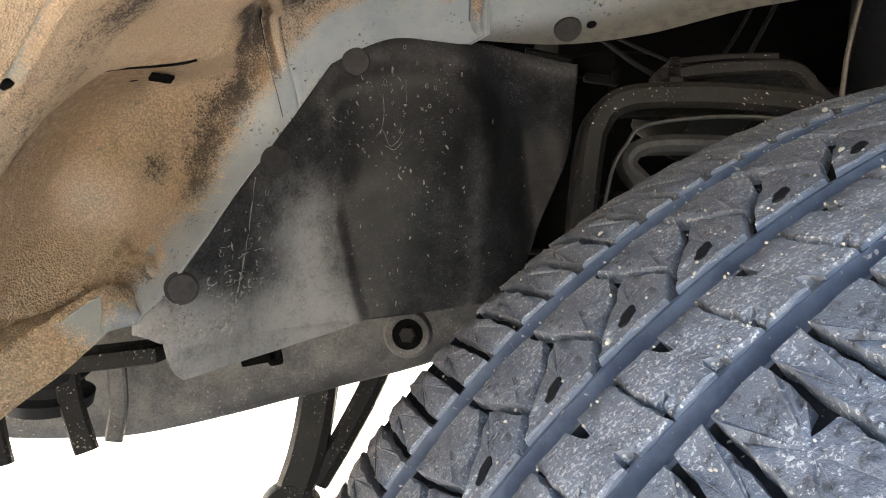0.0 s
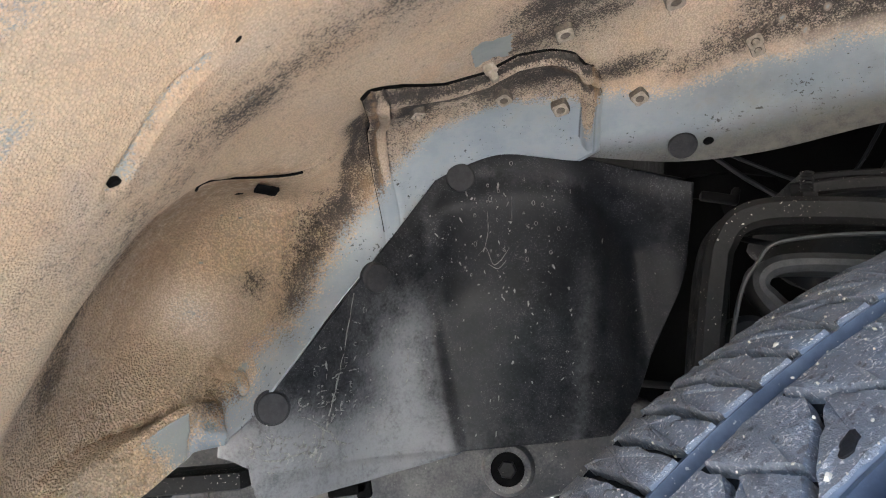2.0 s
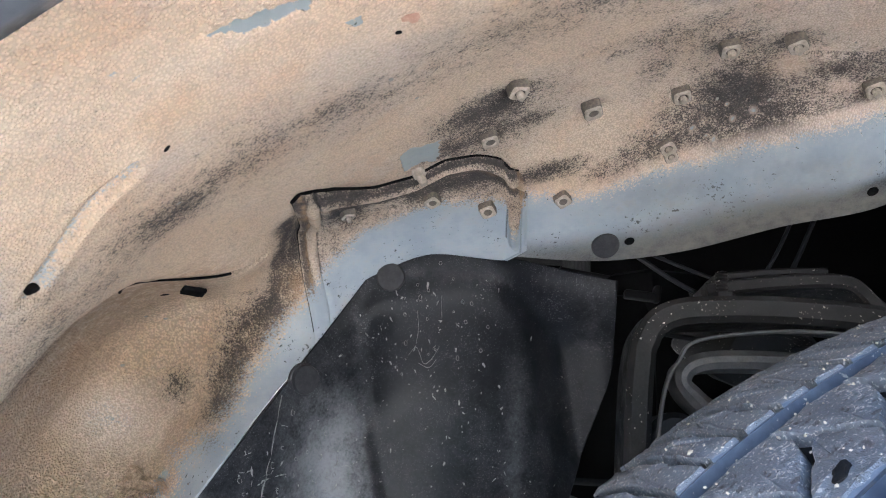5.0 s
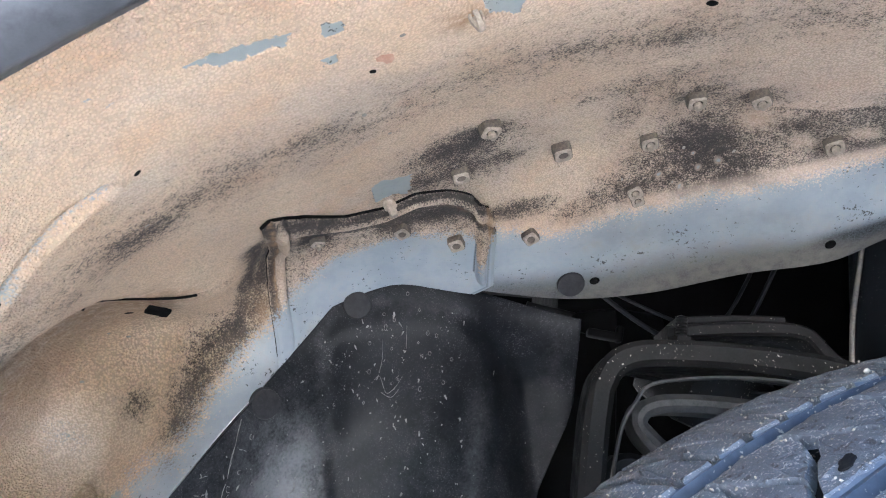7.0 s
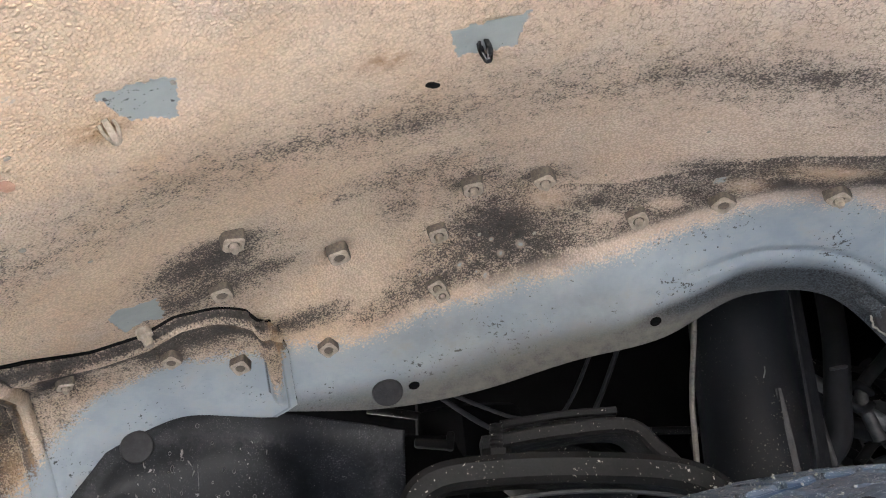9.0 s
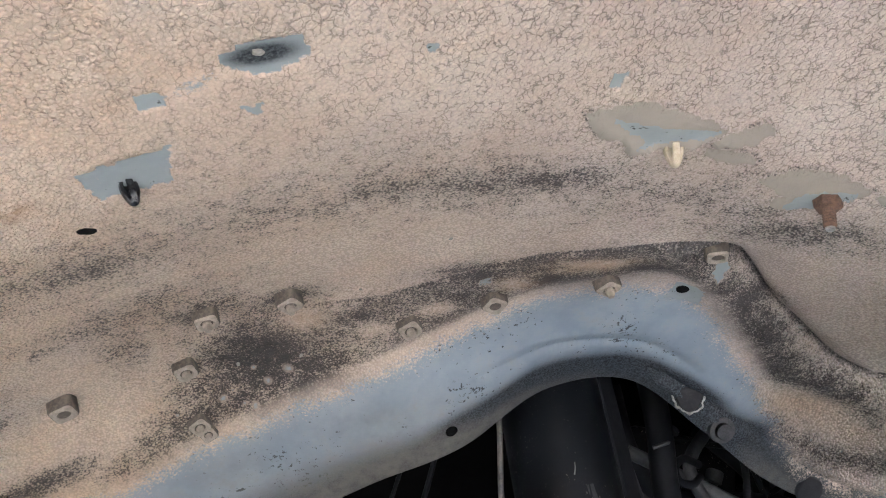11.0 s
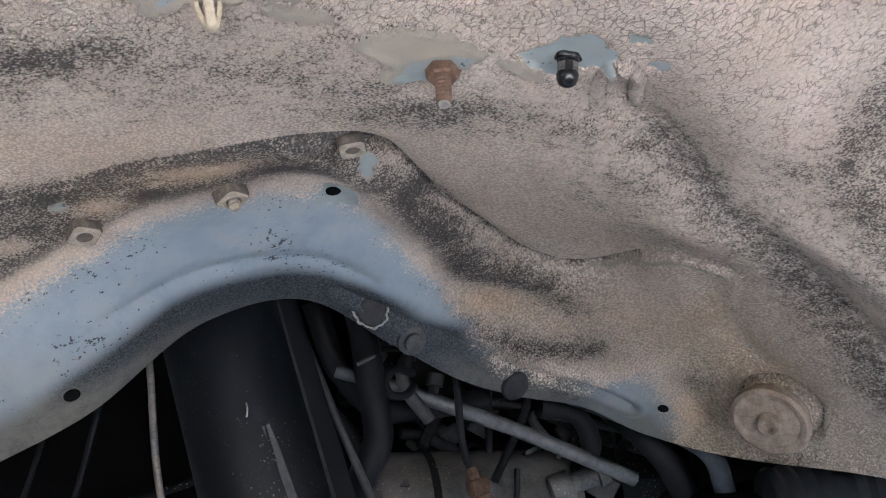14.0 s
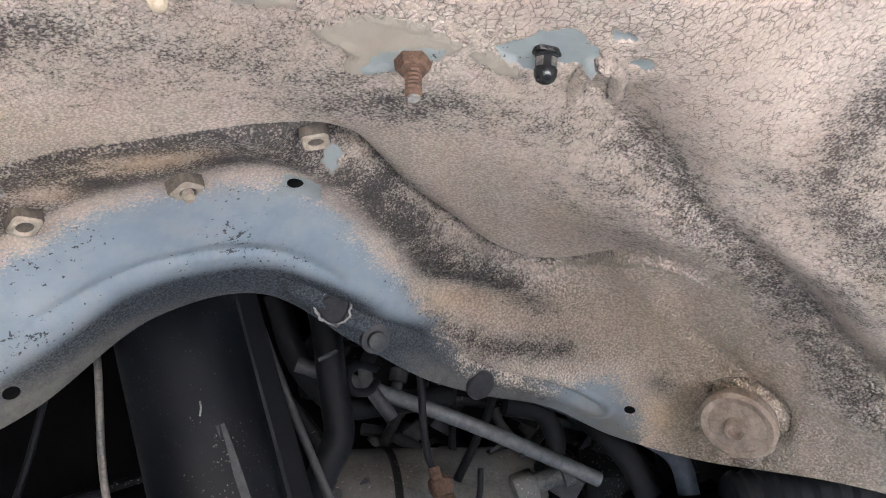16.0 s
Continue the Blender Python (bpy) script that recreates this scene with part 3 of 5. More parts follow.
smeared(10.7, .203, 11.2, .195, 12.2, .183, 12.9, .187, 12.4, .198, 11.6, .204)
smeared(10.6, .206, 11.4, .206, 12.8, .211, 13.3, .217, 12.0, .218, 11.0, .214)
smeared(13.9, .234, 15.4, .216, 17.0, .217, 18.7, .228, 18.3, .240, 17.2, .257, 15.9, .269, 15.3, .262, 15.7, .250)
scraped(15.9, .266, 16.2, .243, 17.0, .236, 18.5, .231, 18.0, .244, 16.9, .263)
scraped(19.6, .227, 20.8, .205, 21.6, .195, 23.0, .202, 23.2, .214, 22.0, .224, 22.5, .239, 21.0, .237)
smeared(19.0, .228, 19.4, .236, 20.4, .243, 21.3, .243, 20.4, .231, height=.0010)
scraped(22.9, .184, 23.4, .185, 23.3, .189, 22.9, .188)
scraped(24.3, .189, 24.9, .190, 24.8, .194, 24.3, .193)
scraped(5.2, .157, 5.9, .157, 5.8, .163, 5.3, .163)
scraped(-26.1, .142, -24.8, .144, -23.3, .149, -24.0, .174, -25.6, .161)
scraped(-13.5, .168, -10.2, .164, -10.6, .191, -13.1, .191)
scraped(-32.5, .452, -31.7, .438, -31.0, .447, -29.7, .453, -29.9, .480, -29.9, .50, -30.3, .535, -31.2, .510, -31.9, .518, -32.5, .530)
scraped(-8.3, .130, -7.4, .125, -5.6, .125, -5.3, .134, -6.6, .140, -7.6, .137)
scraped(22.4, .186, 23.4, .181, 23.6, .187, 22.8, .192)
scraped(24.0, .194, 24.9, .192, 24.8, .200, 24.1, .200)
scraped(5.2, .155, 5.9, .152, 5.8, .162, 5.3, .161)
scraped(-10.9, .138, -10.0, .137, -9.9, .143, -10.8, .145)
scraped(-7.8, .153, -7.0, .152, -7.1, .158, -7.7, .158)
scraped(-1.9, .136, -1.2, .135, -1.3, .141)
scraped(-38.0, .118, -36.0, .120, -33.6, .126, -34.0, .132, -36.4, .128)
scraped(-32.6, .128, -31.6, .13, -31.8, .138, -32.8, .135)
scraped(-33.0, .150, -32.2, .149, -32.3, .156, -33.0, .156)
scraped(15.4, .63, 17.2, .625, 17.6, .68, 15.2, .69)
scraped(16.7, .53, 17.6, .54, 17.5, .59, 16.6, .57)
scraped(3.2, .49, 4.0, .49, 4.1, .515, 3.3, .52, strength=.9)
bare_patch(-49.2, .178, .014, .010, -10, .95)
bare_patch(-45.5, .088, .030, .014, 0, .82)
bare_patch(-49.6, .112, .030, .014, 0, .80)
bare_patch(-40.6, .118, .006, .003, 0, .9)
bare_patch(-41.0, .110, .004, .003, 0, .9)
bare_patch(-29.4, .122, .012, .006, 20, .9)
bare_patch(-28.2, .130, .005, .005, 0, .9)
bare_patch(-9.0, .138, .016, .006, 20, .75)
for a, v, r in ((-9.3, .655, .0034), (-8.0, .640, .0040), (-10.4, .725, .0036), (-12.1, .655, .0034), (-9.9, .60, .0022), (33.6, .862, .0022), (30.9, .872, .0018), (-11.0, .70, .0016)):
    bare_patch(a, v, r, r * .7, a * 9, 1.1)
bare_patch(-58.6, .755, .028, .046, 20, 0.72)
bare_patch(-58.5, .925, .012, .012, 0, 1.0)
dark_patch(-60.3, .95, .005, .012, .6)

dark_patch(-27, .47, .030, .026, .72)
dark_patch(-9.5, .60, .026, .030, .9)
dark_patch(-12.5, .64, .022, .026, .72)
dark_patch(-16, .665, .028, .016, .7)
dark_patch(-11.4, .42, .018, .013, .72)
dark_patch(-7.2, .45, .018, .012, .66)
dark_patch(-14.5, .37, .045, .016, .5)
dark_patch(-2.4, .60, .020, .012, .75)
# where the dust is thin and the dark undercoat shows
dark_patch(-26.4, .42, .030, .016, 0.95)
dark_patch(-29.0, .50, .022, .012, 0.75)
dark_patch(-24.0, .47, .020, .010, 0.7)
dark_patch(-21.4, .25, .030, .014, 0.5)
dark_patch(-16, .265, .035, .014, 0.5)
dark_patch(-25, .25, .02, .012, .4)
dark_patch(-8.8, .58, .022, .024, 1.0)
dark_patch(-6.2, .655, .024, .014, 0.8)
dark_patch(-11, .68, .018, .012, 0.75)
dark_patch(-15.8, .69, .020, .010, 0.75)
dark_patch(-18.5, .70, .014, .010, 0.6)
dark_patch(-4.0, .54, .022, .012, 0.75)
dark_patch(-11.5, .40, .03, .010, 0.45)
dark_patch(4.0, .47, .030, .010, 0.8)
dark_patch(7.2, .53, .026, .010, 1.0)
dark_patch(1.2, .55, .02, .010, .7)
dark_patch(12.6, .55, .022, .012, 0.95)
dark_patch(14.6, .50, .014, .012, 0.7)
dark_patch(10, .46, .03, .008, .75)
dark_patch(3.8, .248, .040, .012, 0.62)
dark_patch(-1.2, .246, .040, .010, 0.58)
dark_patch(18.0, .31, .035, .014, 0.6, 14)
dark_patch(19.6, .59, .020, .014, 0.85, 14)
dark_patch(29, .34, .03, .02, 0.45)
dark_patch(33, .20, .014, .010, 0.5)
dark_patch(-52.4, .92, .010, .009, 0.9)
dark_patch(-39.9, .60, .012, .025, 1.0)
dark_patch(-54.0, .83, .010, .010, .6)
dark_patch(-43.8, .238, .022, .018, 0.72, -14)
dark_patch(-40.5, .232, .030, .014, 0.5, -10)
dark_patch(-37.6, .226, .030, .012, 0.45, -10)
dark_patch(-26.6, .245, .030, .014, 0.46)
dark_patch(-14.9, .272, .022, .012, 0.62)
dark_patch(-19.4, .258, .030, .012, 0.52)
dark_patch(-9.4, .575, .030, .030, .95)
dark_patch(-6.6, .715, .026, .012, .8)
dark_patch(-10.2, .735, .020, .010, .7)
dark_patch(-23.4, .690, .030, .008, .75)
dark_patch(-15.4, .43, .014, .020, .5)
dark_patch(20.8, .296, .020, .010, .6)
dark_patch(36.4, .186, .022, .016, .62)
dark_patch(39.4, .214, .026, .016, .55)
dark_patch(42, .33, .026, .016, .45)
dark_patch(28.5, .36, .035, .026, .36)
dark_patch(31.5, .42, .026, .020, .36)
dark_patch(-63.6, .555, .025, .012, .8)
dark_patch(-61.6, .925, .008, .012, .7)
dark_patch(-54.8, .965, .008, .008, .8)
dark_patch(-55.5, .56, .03, .014, 0.55)
dark_patch(-59.4, .54, .03, .012, 0.8)
dark_patch(-53.4, .30, .045, .010, 0.4)
dark_patch(-34, .24, .04, .014, .5, -8)
dark_patch(-52, .20, .06, .03, 0.3)
dark_patch(-66, .55, .03, .03, 0.4)
dark_patch(-70, .40, .03, .03, 0.4)
dark_patch(44.6, .84, .010, .012, .8)


def dark_band(width, strength, *av):
    soot[:] = np.maximum(soot, np.exp(-(away(stroke(*av)) / width) ** 2) * strength)


dark_band(.011, .92, -40.6, .47, -41.8, .6, -43.4, .72, -45.4, .84)
dark_band(.021, .74, -39.5, .55, -41, .68, -43, .78, -46, .83, -49.5, .88, -52.4, .925)
dark_band(.021, .80, 18.0, .60, 21.4, .635, 24.8, .70, 28.8, .715, 33, .77)
dark_band(.016, .66, 24.2, .845, 26.8, .872, 31.6, .888, 35.6, .862, 37, .845)
# rear valley: thin dust, with the slope's shade painted in as well
dark_band(.024, .56, 28, .268, 30.4, .288, 32.8, .323, 35.6, .348, 40.4, .414, 44.4, .444, 49, .479, 54, .50)
dark_band(.018, .60, 32.5, .12, 33.6, .155, 35.2, .185, 37.8, .206, 40.4, .222, 46, .235)
dark_band(.040, .36, -54, .29, -46, .23, -40, .235, -34, .25, -30, .262, -27, .25, -21, .258, -15, .27, -8, .25, 0, .250, 7, .262, 12, .275)
dark_band(.020, .42, 9, .268, 16, .292, 21, .296, 26, .285)
LEDGE_A, LEDGE_V = (-15, -13.2, -9.4, -5.6, -2.2, 1, 3.8, 6.4, 9.4, 12.5, 15.3, 17, 21, 24.5, 28.4, 31, 34), (.42, .395, .405, .486, .50, .476, .446, .421, .415, .40, .40, .50, .535, .57, .622, .655, .70)
band_top, band_low = np.interp(GRID_A, LEDGE_A, LEDGE_V), np.interp(GRID_A, EDGE_A, EDGE_V) - 0.03
band = smooth((GRID_V - band_top + 0.012) / 0.015) * smooth((band_low - GRID_V) / 0.04) * np.interp(GRID_A, (-17, -14, -6, 0, 4, 16, 18, 24, 35), (0, .3, .5, .6, .74, .70, .35, .1, 0))
soot[:] = np.maximum(soot, band)
for a, v, long, wide in ((9.6, .49, .020, .008), (5.5, .53, .012, .009), (1.0, .57, .012, .008), (-6.5, .51, .012, .010), (-18, .59, .02, .018), (28.5, .79, .042, .015), (32.5, .81, .034, .016), (47, .92, .04, .03), (-2.6, .60, .012, .008)):
    soot[:] *= 1 - 0.92 * blob(a, v, long, wide)
rust[:] += blob(-47.2, .52, .02, .03) * 0.4 + blob(-26.6, .16, .012, .008) + blob(30.8, .185, .03, .01) * 0.5 + blob(38, .15, .012, .008) * 1.2 + blob(-16, .18, .01, .006)
# the last three blobs brown the rear dome: stain and its shade together
rust[:] += blob(9.6, .49, .025, .010) * 0.5 + blob(5.5, .53, .014, .010) * 0.5 + blob(-6.5, .51, .014, .010) * 0.4 + blob(44, .70, .05, .04) * 0.5 + blob(47.5, .60, .04, .03) * 0.5 + blob(38, .74, .04, .03) * 0.35
# the first three blobs paint the overhang's brown shade into the pocket
rust[:] += blob(-51, .58, .05, .05) * 0.75 + blob(-58, .62, .05, .05) * 0.6 + blob(-66, .62, .05, .05) * 0.45 + blob(-43, .86, .01, .02) * 0.6

# pressed creases, seams and steps
crease = away(stroke(15.6, .47, 17.5, .50, 20.8, .535, 24.5, .57, 28.4, .622, 31, .655, 32.8, .66, 33.6, .63, 33.9, .56))
raise_by -= 0.0055 * np.exp(-(crease / 0.010) ** 2) + 0.0045 * np.exp(-(crease / 0.0035) ** 2)
# the crease line is darkened in the colour, for the shade in it
soot[:] = np.maximum(soot, 0.75 * np.exp(-(crease / 0.005) ** 2))
raise_by += 0.006 * np.exp(-((crease - 0.024) / 0.012) ** 2) * smooth((GRID_V - np.interp(GRID_A, LEDGE_A, LEDGE_V)) / 0.03)
rim_line = away(stroke(32.8, .676, 33.9, .637, 34.1, .585, 34.5, .525, 35.3, .501, 36.5, .492, 37.8, .488))
raise_by += 0.0034 * np.exp(-(rim_line / 0.0022) ** 2)
mastic = np.maximum(mastic, .75 * np.exp(-(rim_line / .0014) ** 2))
seam = away(stroke(32.0, .640, 33.2, .605, 33.5, .55, 34.0, .49, 35.2, .468, 36.8, .462, 38.5, .465))
raise_by -= 0.0055 * np.exp(-(seam / 0.006) ** 2)
pocket = away(stroke(38.5, .56, 39.9, .63, 42.7, .665, 45.8, .652, 49.2, .615, 52, .59))
raise_by -= 0.0045 * np.exp(-(pocket / 0.012) ** 2)
valley = away(stroke(25, .245, 28.8, .272, 32, .302, 36.4, .347, 40, .38, 43.6, .415, 48, .44, 54, .46))
raise_by -= 0.011 * np.exp(-(valley / 0.018) ** 2)
crest = away(stroke(22, .15, 27, .17, 31.6, .18, 34.4, .19, 40, .21, 48, .23, 58, .24))
raise_by += 0.009 * np.exp(-(crest / 0.028) ** 2)
raise_by += 0.009 * blob(39.5, .66, .055, .035) + 0.006 * blob(35.5, .57, .022, .016)
rolled = away(stroke(18, .91, 20.5, .90, 24, .905, 28, .92, 32, .935, 36, .94, 40, .945, 43, .95))
raise_by -= 0.0035 * np.exp(-(rolled / 0.0045) ** 2)
raise_by += 0.002 * np.exp(-((rolled - 0.008) / 0.004) ** 2) * (GRID_V > .9) * (GRID_A > 15)
swirl = away(stroke(40.2, .66, 40.6, .70, 42.2, .705, 44.2, .69))
raise_by += 0.0015 * np.exp(-(swirl / 0.0035) ** 2)
ledge = away(stroke(-13.2, .378, -9.4, .396, -5.6, .486, -2.2, .50, 1, .476, 3.8, .446, 6.4, .421, 9.4, .415, 12.5, .40, 15.3, .40))
over = smooth((GRID_V - band_top) / 0.012) * (GRID_A < 17)
raise_by += 0.0016 * over * np.exp(-(ledge / 0.03) ** 2)
slit = away(stroke(-50.2, .36, -49, .40, -48.2, .486, -46.6, .491, -45.2, .506, -42.8, .516))
# dark colour along the slit stands in for its shade
soot[:] = np.maximum(soot, 0.8 * np.exp(-(slit / 0.003) ** 2))
raise_by -= 0.008 * np.exp(-(slit / 0.0022) ** 2) - 0.0008 * np.exp(-((slit - 0.006) / 0.003) ** 2)
lipline = away(stroke(4, .80, 8, .79, 12, .80, 16, .82, 19.5, .83))
raise_by -= 0.0022 * np.exp(-(lipline / 0.005) ** 2)
scar = away(stroke(-49.8, .178, -47.3, .168, -45.2, .160, -43.2, .160))
raise_by -= 0.003 * np.exp(-(scar / 0.006) ** 2) - 0.0016 * np.exp(-((scar - .008) / .003) ** 2)
bare_spots = np.maximum(bare_spots, .80 * np.exp(-(scar / .0090) ** 2))
for fold in (stroke(24.3, .263, 23.6, .243, 23.2, .226, 23.1, .214), stroke(25.8, .246, 25.2, .230, 24.4, .214, 23.4, .207), stroke(23.1, .214, 23.4, .207)):
    d = away(fold)
    raise_by += .0034 * np.exp(-(d / .0017) ** 2)
    outlines = np.maximum(outlines, .5 * np.exp(-((d - .003) / .0012) ** 2))
cleft = away(stroke(35.2, .345, 36.4, .33, 37.6, .32))
raise_by -= 0.0016 * np.exp(-(cleft / 0.0014) ** 2)
box_top = np.interp(GRID_A, (-74, -69.2, -67.8, -66.6, -65.2, -63.4, -61.6, -61.3), (.52, .692, .742, .789, .84, .877, .907, 1.2))
box_end = np.interp(GRID_V, (.907, .937, .962, .985, 1.0), (-61.4, -61.6, -62.2, -62.6, -63.6))
box = away(stroke(-74, .52, -71, .63, -69.2, .692, -67.8, .742, -66.6, .789, -65.2, .84, -63.4, .877, -61.7, .907, -61.5, .92, -61.7, .94, -62.2, .962, -62.6, .985, -63.4, 1.0))
box *= np.where((GRID_V > box_top) & (GRID_A < box_end), 1, -1)
box[GRID_A < -76] = -0.1
raise_by += 0.013 * smooth((box - 0.003) / 0.009) - 0.006 * np.exp(-(box / 0.0028) ** 2) + 0.0025 * np.exp(-((box - 0.0125) / 0.003) ** 2)
bare_spots = np.maximum(bare_spots, 1.25 * smooth((box - 0.013) / 0.004) * np.interp(GRID_A, (-69, -67, -65, -63), (0, .45, .9, 1)))
tear = away(stroke(-60.6, .875, -59.8, .865, -60, .895, -59.2, .925, -59.5, .952))
raise_by += 0.0050 * np.exp(-(tear / 0.0022) ** 2) - 0.003 * np.exp(-((tear - .004) / .002) ** 2)
rust += 0.8 * np.exp(-(box / 0.004) ** 2) + 0.5 * np.exp(-(tear / 0.005) ** 2)
weld = away(stroke(-73.5, .60, -70.5, .66, -68.6, .74, -67.5, .86))
raise_by -= 0.002 * np.exp(-(weld / 0.002) ** 2)
# trough round the seat of the round cover, dug and darkened for its shadow
seat_gap = away(stroke(49.2, .702, 49.3, .704))
raise_by -= 0.006 * np.exp(-((seat_gap - 0.027) / 0.0045) ** 2)
soot = np.maximum(soot * (1 - 0.9 * mastic), outlines)
# the cover's shadow, painted as a dark ring
soot = np.maximum(soot, .5 * np.exp(-((seat_gap - .028) / .003) ** 2))
# shallow dents round the welded nuts
for a, v in ((-24.6, .40), (-11.4, .44), (-7.2, .46), (-19.6, .49)):
    raise_by -= 0.004 * blob(a, v, .018, .014)
# gentle unevenness of the pressing
wave = np.array([[noise.noise(Vector((a * 0.07, v * 3.0, 3.1))) for v in VS[::12]] for a in ANGLES[::14]])
wave = np.array([np.interp(VS, VS[::12], row) for row in wave])
wave = np.stack([np.interp(ANGLES, ANGLES[::14], wave[:, j]) for j in range(len(VS))], 1)
raise_by += 0.0012 * wave

bare = np.maximum(bare - 0.0, bare_spots * 0.75 - 0.1)
warm = np.clip(np.interp(GRID_A, (-60, -25, -5, 12, 60), (1.0, .8, .45, .12, .15)) + 0.5 * blob(9, .50, .05, .014) + 0.55 * blob(28.5, .79, .045, .013, 8) + 0.35 * blob(32, .81, .03, .012) + 0.4 * blob(43, .72, .06, .05) + .6 * blob(46.5, .92, .04, .03), 0, 1)
powder = np.interp(GRID_A, (-75, -40, -24, -10, 60), (.15, .15, .5, .8, .8))
crackle = np.clip(np.interp(GRID_A, (-70, -40, -25, -12, 0, 60), (.0, .1, .2, .5, .8, .9)) * smooth((np.interp(GRID_A, (-20, 0, 10, 18, 27), (.31, .37, .38, .33, .44)) - GRID_V) / 0.12) * (1 - 0.6 * soot), 0, 1)
pale = blob(-58.6, .755, .030, .050, 20)
warm = np.clip(warm - 0.6 * pale, 0, 1)
rust *= (1 - .7 * pale) * np.interp(GRID_A, (16, 24), (1, .3))
powder = powder * (1 - np.exp(-(away(stroke(24.2, .845, 26.8, .872, 31.6, .888, 35.6, .857, 37, .83)) / .016) ** 2))
leather = (1 - .8 * pale) * np.clip(np.interp(GRID_A, (-50, -44, 18, 27), (1, 0, 0, 1)) * np.where(GRID_A < 0, smooth((GRID_V - .45) / .12), smooth((GRID_V - .14) / .12)), 0, 1)
# darker towards the inner lip: shade of the rolled-under edge, painted in
lip_shade = 1.2 * smooth((GRID_V - np.interp(GRID_A, (0, 8, 18), (.86, .77, .80))) / 0.15) * np.interp(GRID_A, (-45, -30, -22, 0, 10, 20, 25, 37, 41, 60), (0, .15, .45, .7, 1, 1, .6, .5, .15, .15))
grime = lip_shade + np.clip(blob(9.5, .95, .045, .014) * 0.6 + blob(15, .96, .05, .012) * .8 + blob(19, .94, .03, .014) * .8 + blob(23, .97, .04, .010) * 0.8 + smooth((GRID_V - 0.90) / 0.1) * 0.30 + blob(3.5, .95, .03, .02) * .5, 0, 1)
dirt = np.clip(smooth((GRID_V - np.interp(GRID_A, (-30, -22, -10, 0, 8, 16), (.97, .90, .88, .87, .90, .95))) / .09) * np.interp(GRID_A, (-40, -26, -18, 2, 10, 18), (.2, .5, 1, 1, .5, 0)) + .5 * blob(-14, .87, .05, .02) + .4 * blob(-3, .86, .05, .015) + .8 * smooth((GRID_A - 24) / 5) * smooth((GRID_V - .93) / .05) * smooth((52 - GRID_A) / 4) * np.interp(GRID_A, (24, 40, 44), (.8, .8, 1.1)) + .7 * blob(44.5, .90, .03, .03), 0, 1)
calm = np.clip(smooth((.23 - GRID_V) / .09) * np.interp(GRID_A, (-26, -4, 6), (1, .8, 0)) + .8 * blob(4, .34, .10, .05) + .9 * blob(46.5, .92, .04, .03) + .8 * blob(29.5, .80, .035, .014), 0, 1)
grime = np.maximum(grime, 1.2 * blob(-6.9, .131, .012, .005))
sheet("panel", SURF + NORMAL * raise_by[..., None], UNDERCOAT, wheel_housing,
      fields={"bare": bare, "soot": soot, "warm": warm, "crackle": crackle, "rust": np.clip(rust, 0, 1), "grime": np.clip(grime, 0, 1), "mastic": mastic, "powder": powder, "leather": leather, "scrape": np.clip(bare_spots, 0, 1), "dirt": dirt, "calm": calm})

# the brace plate lapped over the housing at its front corner
TOP_A, TOP_V = (-40, -39.2, -38.6, -36.6, -34, -31.4, -29.4, -27.4, -25.8, -24.6), (.45, .40, .39, .439, .534, .574, .536, .574, .632, .70)
cols = np.linspace(0, 1, 230)
rows = np.linspace(0, 1, 110)
GA, GB = np.meshgrid(cols, rows, indexing="ij")
vt = np.interp(-39.2 + 14.6 * GA, TOP_A, TOP_V)
for _ in range(3):
    vt = np.concatenate([vt[:1], (vt[:-2] + vt[1:-1] * 2 + vt[2:]) / 4, vt[-1:]])
PV = vt + (1 - vt) * GB
LEFT_A = np.polyfit((.38, .484, .70, .875, .995), (-39.3, -39.8, -41.0, -42.6, -44.9), 3)
PA = np.polyval(LEFT_A, PV) * (1 - GA) + np.interp(PV, (.6, .81, .967, 1.0), (-24.6, -24.9, -26, -27.4)) * GA
from_mid = spline([a for a, _ in SECTIONS], np.stack([k for _, k in SECTIONS]), PA.ravel())
yr = np.stack([spline(np.arange(7) / 6, k, np.array([v]))[0] for k, v in zip(from_mid, PV.ravel())]).reshape(*PA.shape, 2)
ra = np.radians(PA)
plate = np.stack([ARCH_X + yr[..., 1] * np.sin(ra), yr[..., 0], ARCH_Z + yr[..., 1] * np.cos(ra)], -1)
pn = np.cross(np.gradient(plate, axis=0), np.gradient(plate, axis=1))
pn /= np.linalg.norm(pn, axis=2, keepdims=True)
if pn[60, 40, 2] > 0:
    pn = -pn
left, right, upper = GA * 0.17, (1 - GA) * 0.17, GB * (1 - vt) * 0.26
rim = np.minimum(np.minimum(left * 1.0, right), upper)
ridge = 0.0028 * np.exp(-((upper - 0.011) / 0.0036) ** 2) * smooth(left / 0.01) + 0.0048 * np.exp(-((left - 0.0105) / 0.0023) ** 2) * smooth((0.125 - upper) / 0.03) * smooth((upper - 0.004) / 0.014) + 0.0048 * np.exp(-((right - 0.0095) / 0.0023) ** 2) * smooth((0.080 - upper) / 0.008)
ridge += -0.0016 * np.exp(-((left - 0.0160) / 0.0022) ** 2) - 0.0014 * np.exp(-((upper - 0.0185) / 0.003) ** 2) * smooth((left - 0.02) / 0.01)
bead = np.exp(-((left - .0105) / .0042) ** 2) * smooth((.118 - upper) / .02) + np.exp(-((right - .0095) / .0042) ** 2) * smooth((.080 - upper) / .008)
lift = 0.005 + np.clip(ridge, -0.002, 0.0085) - 0.0025 * smooth((0.004 - rim) / 0.004)
edge_v = np.interp(PA, EDGE_A, EDGE_V)
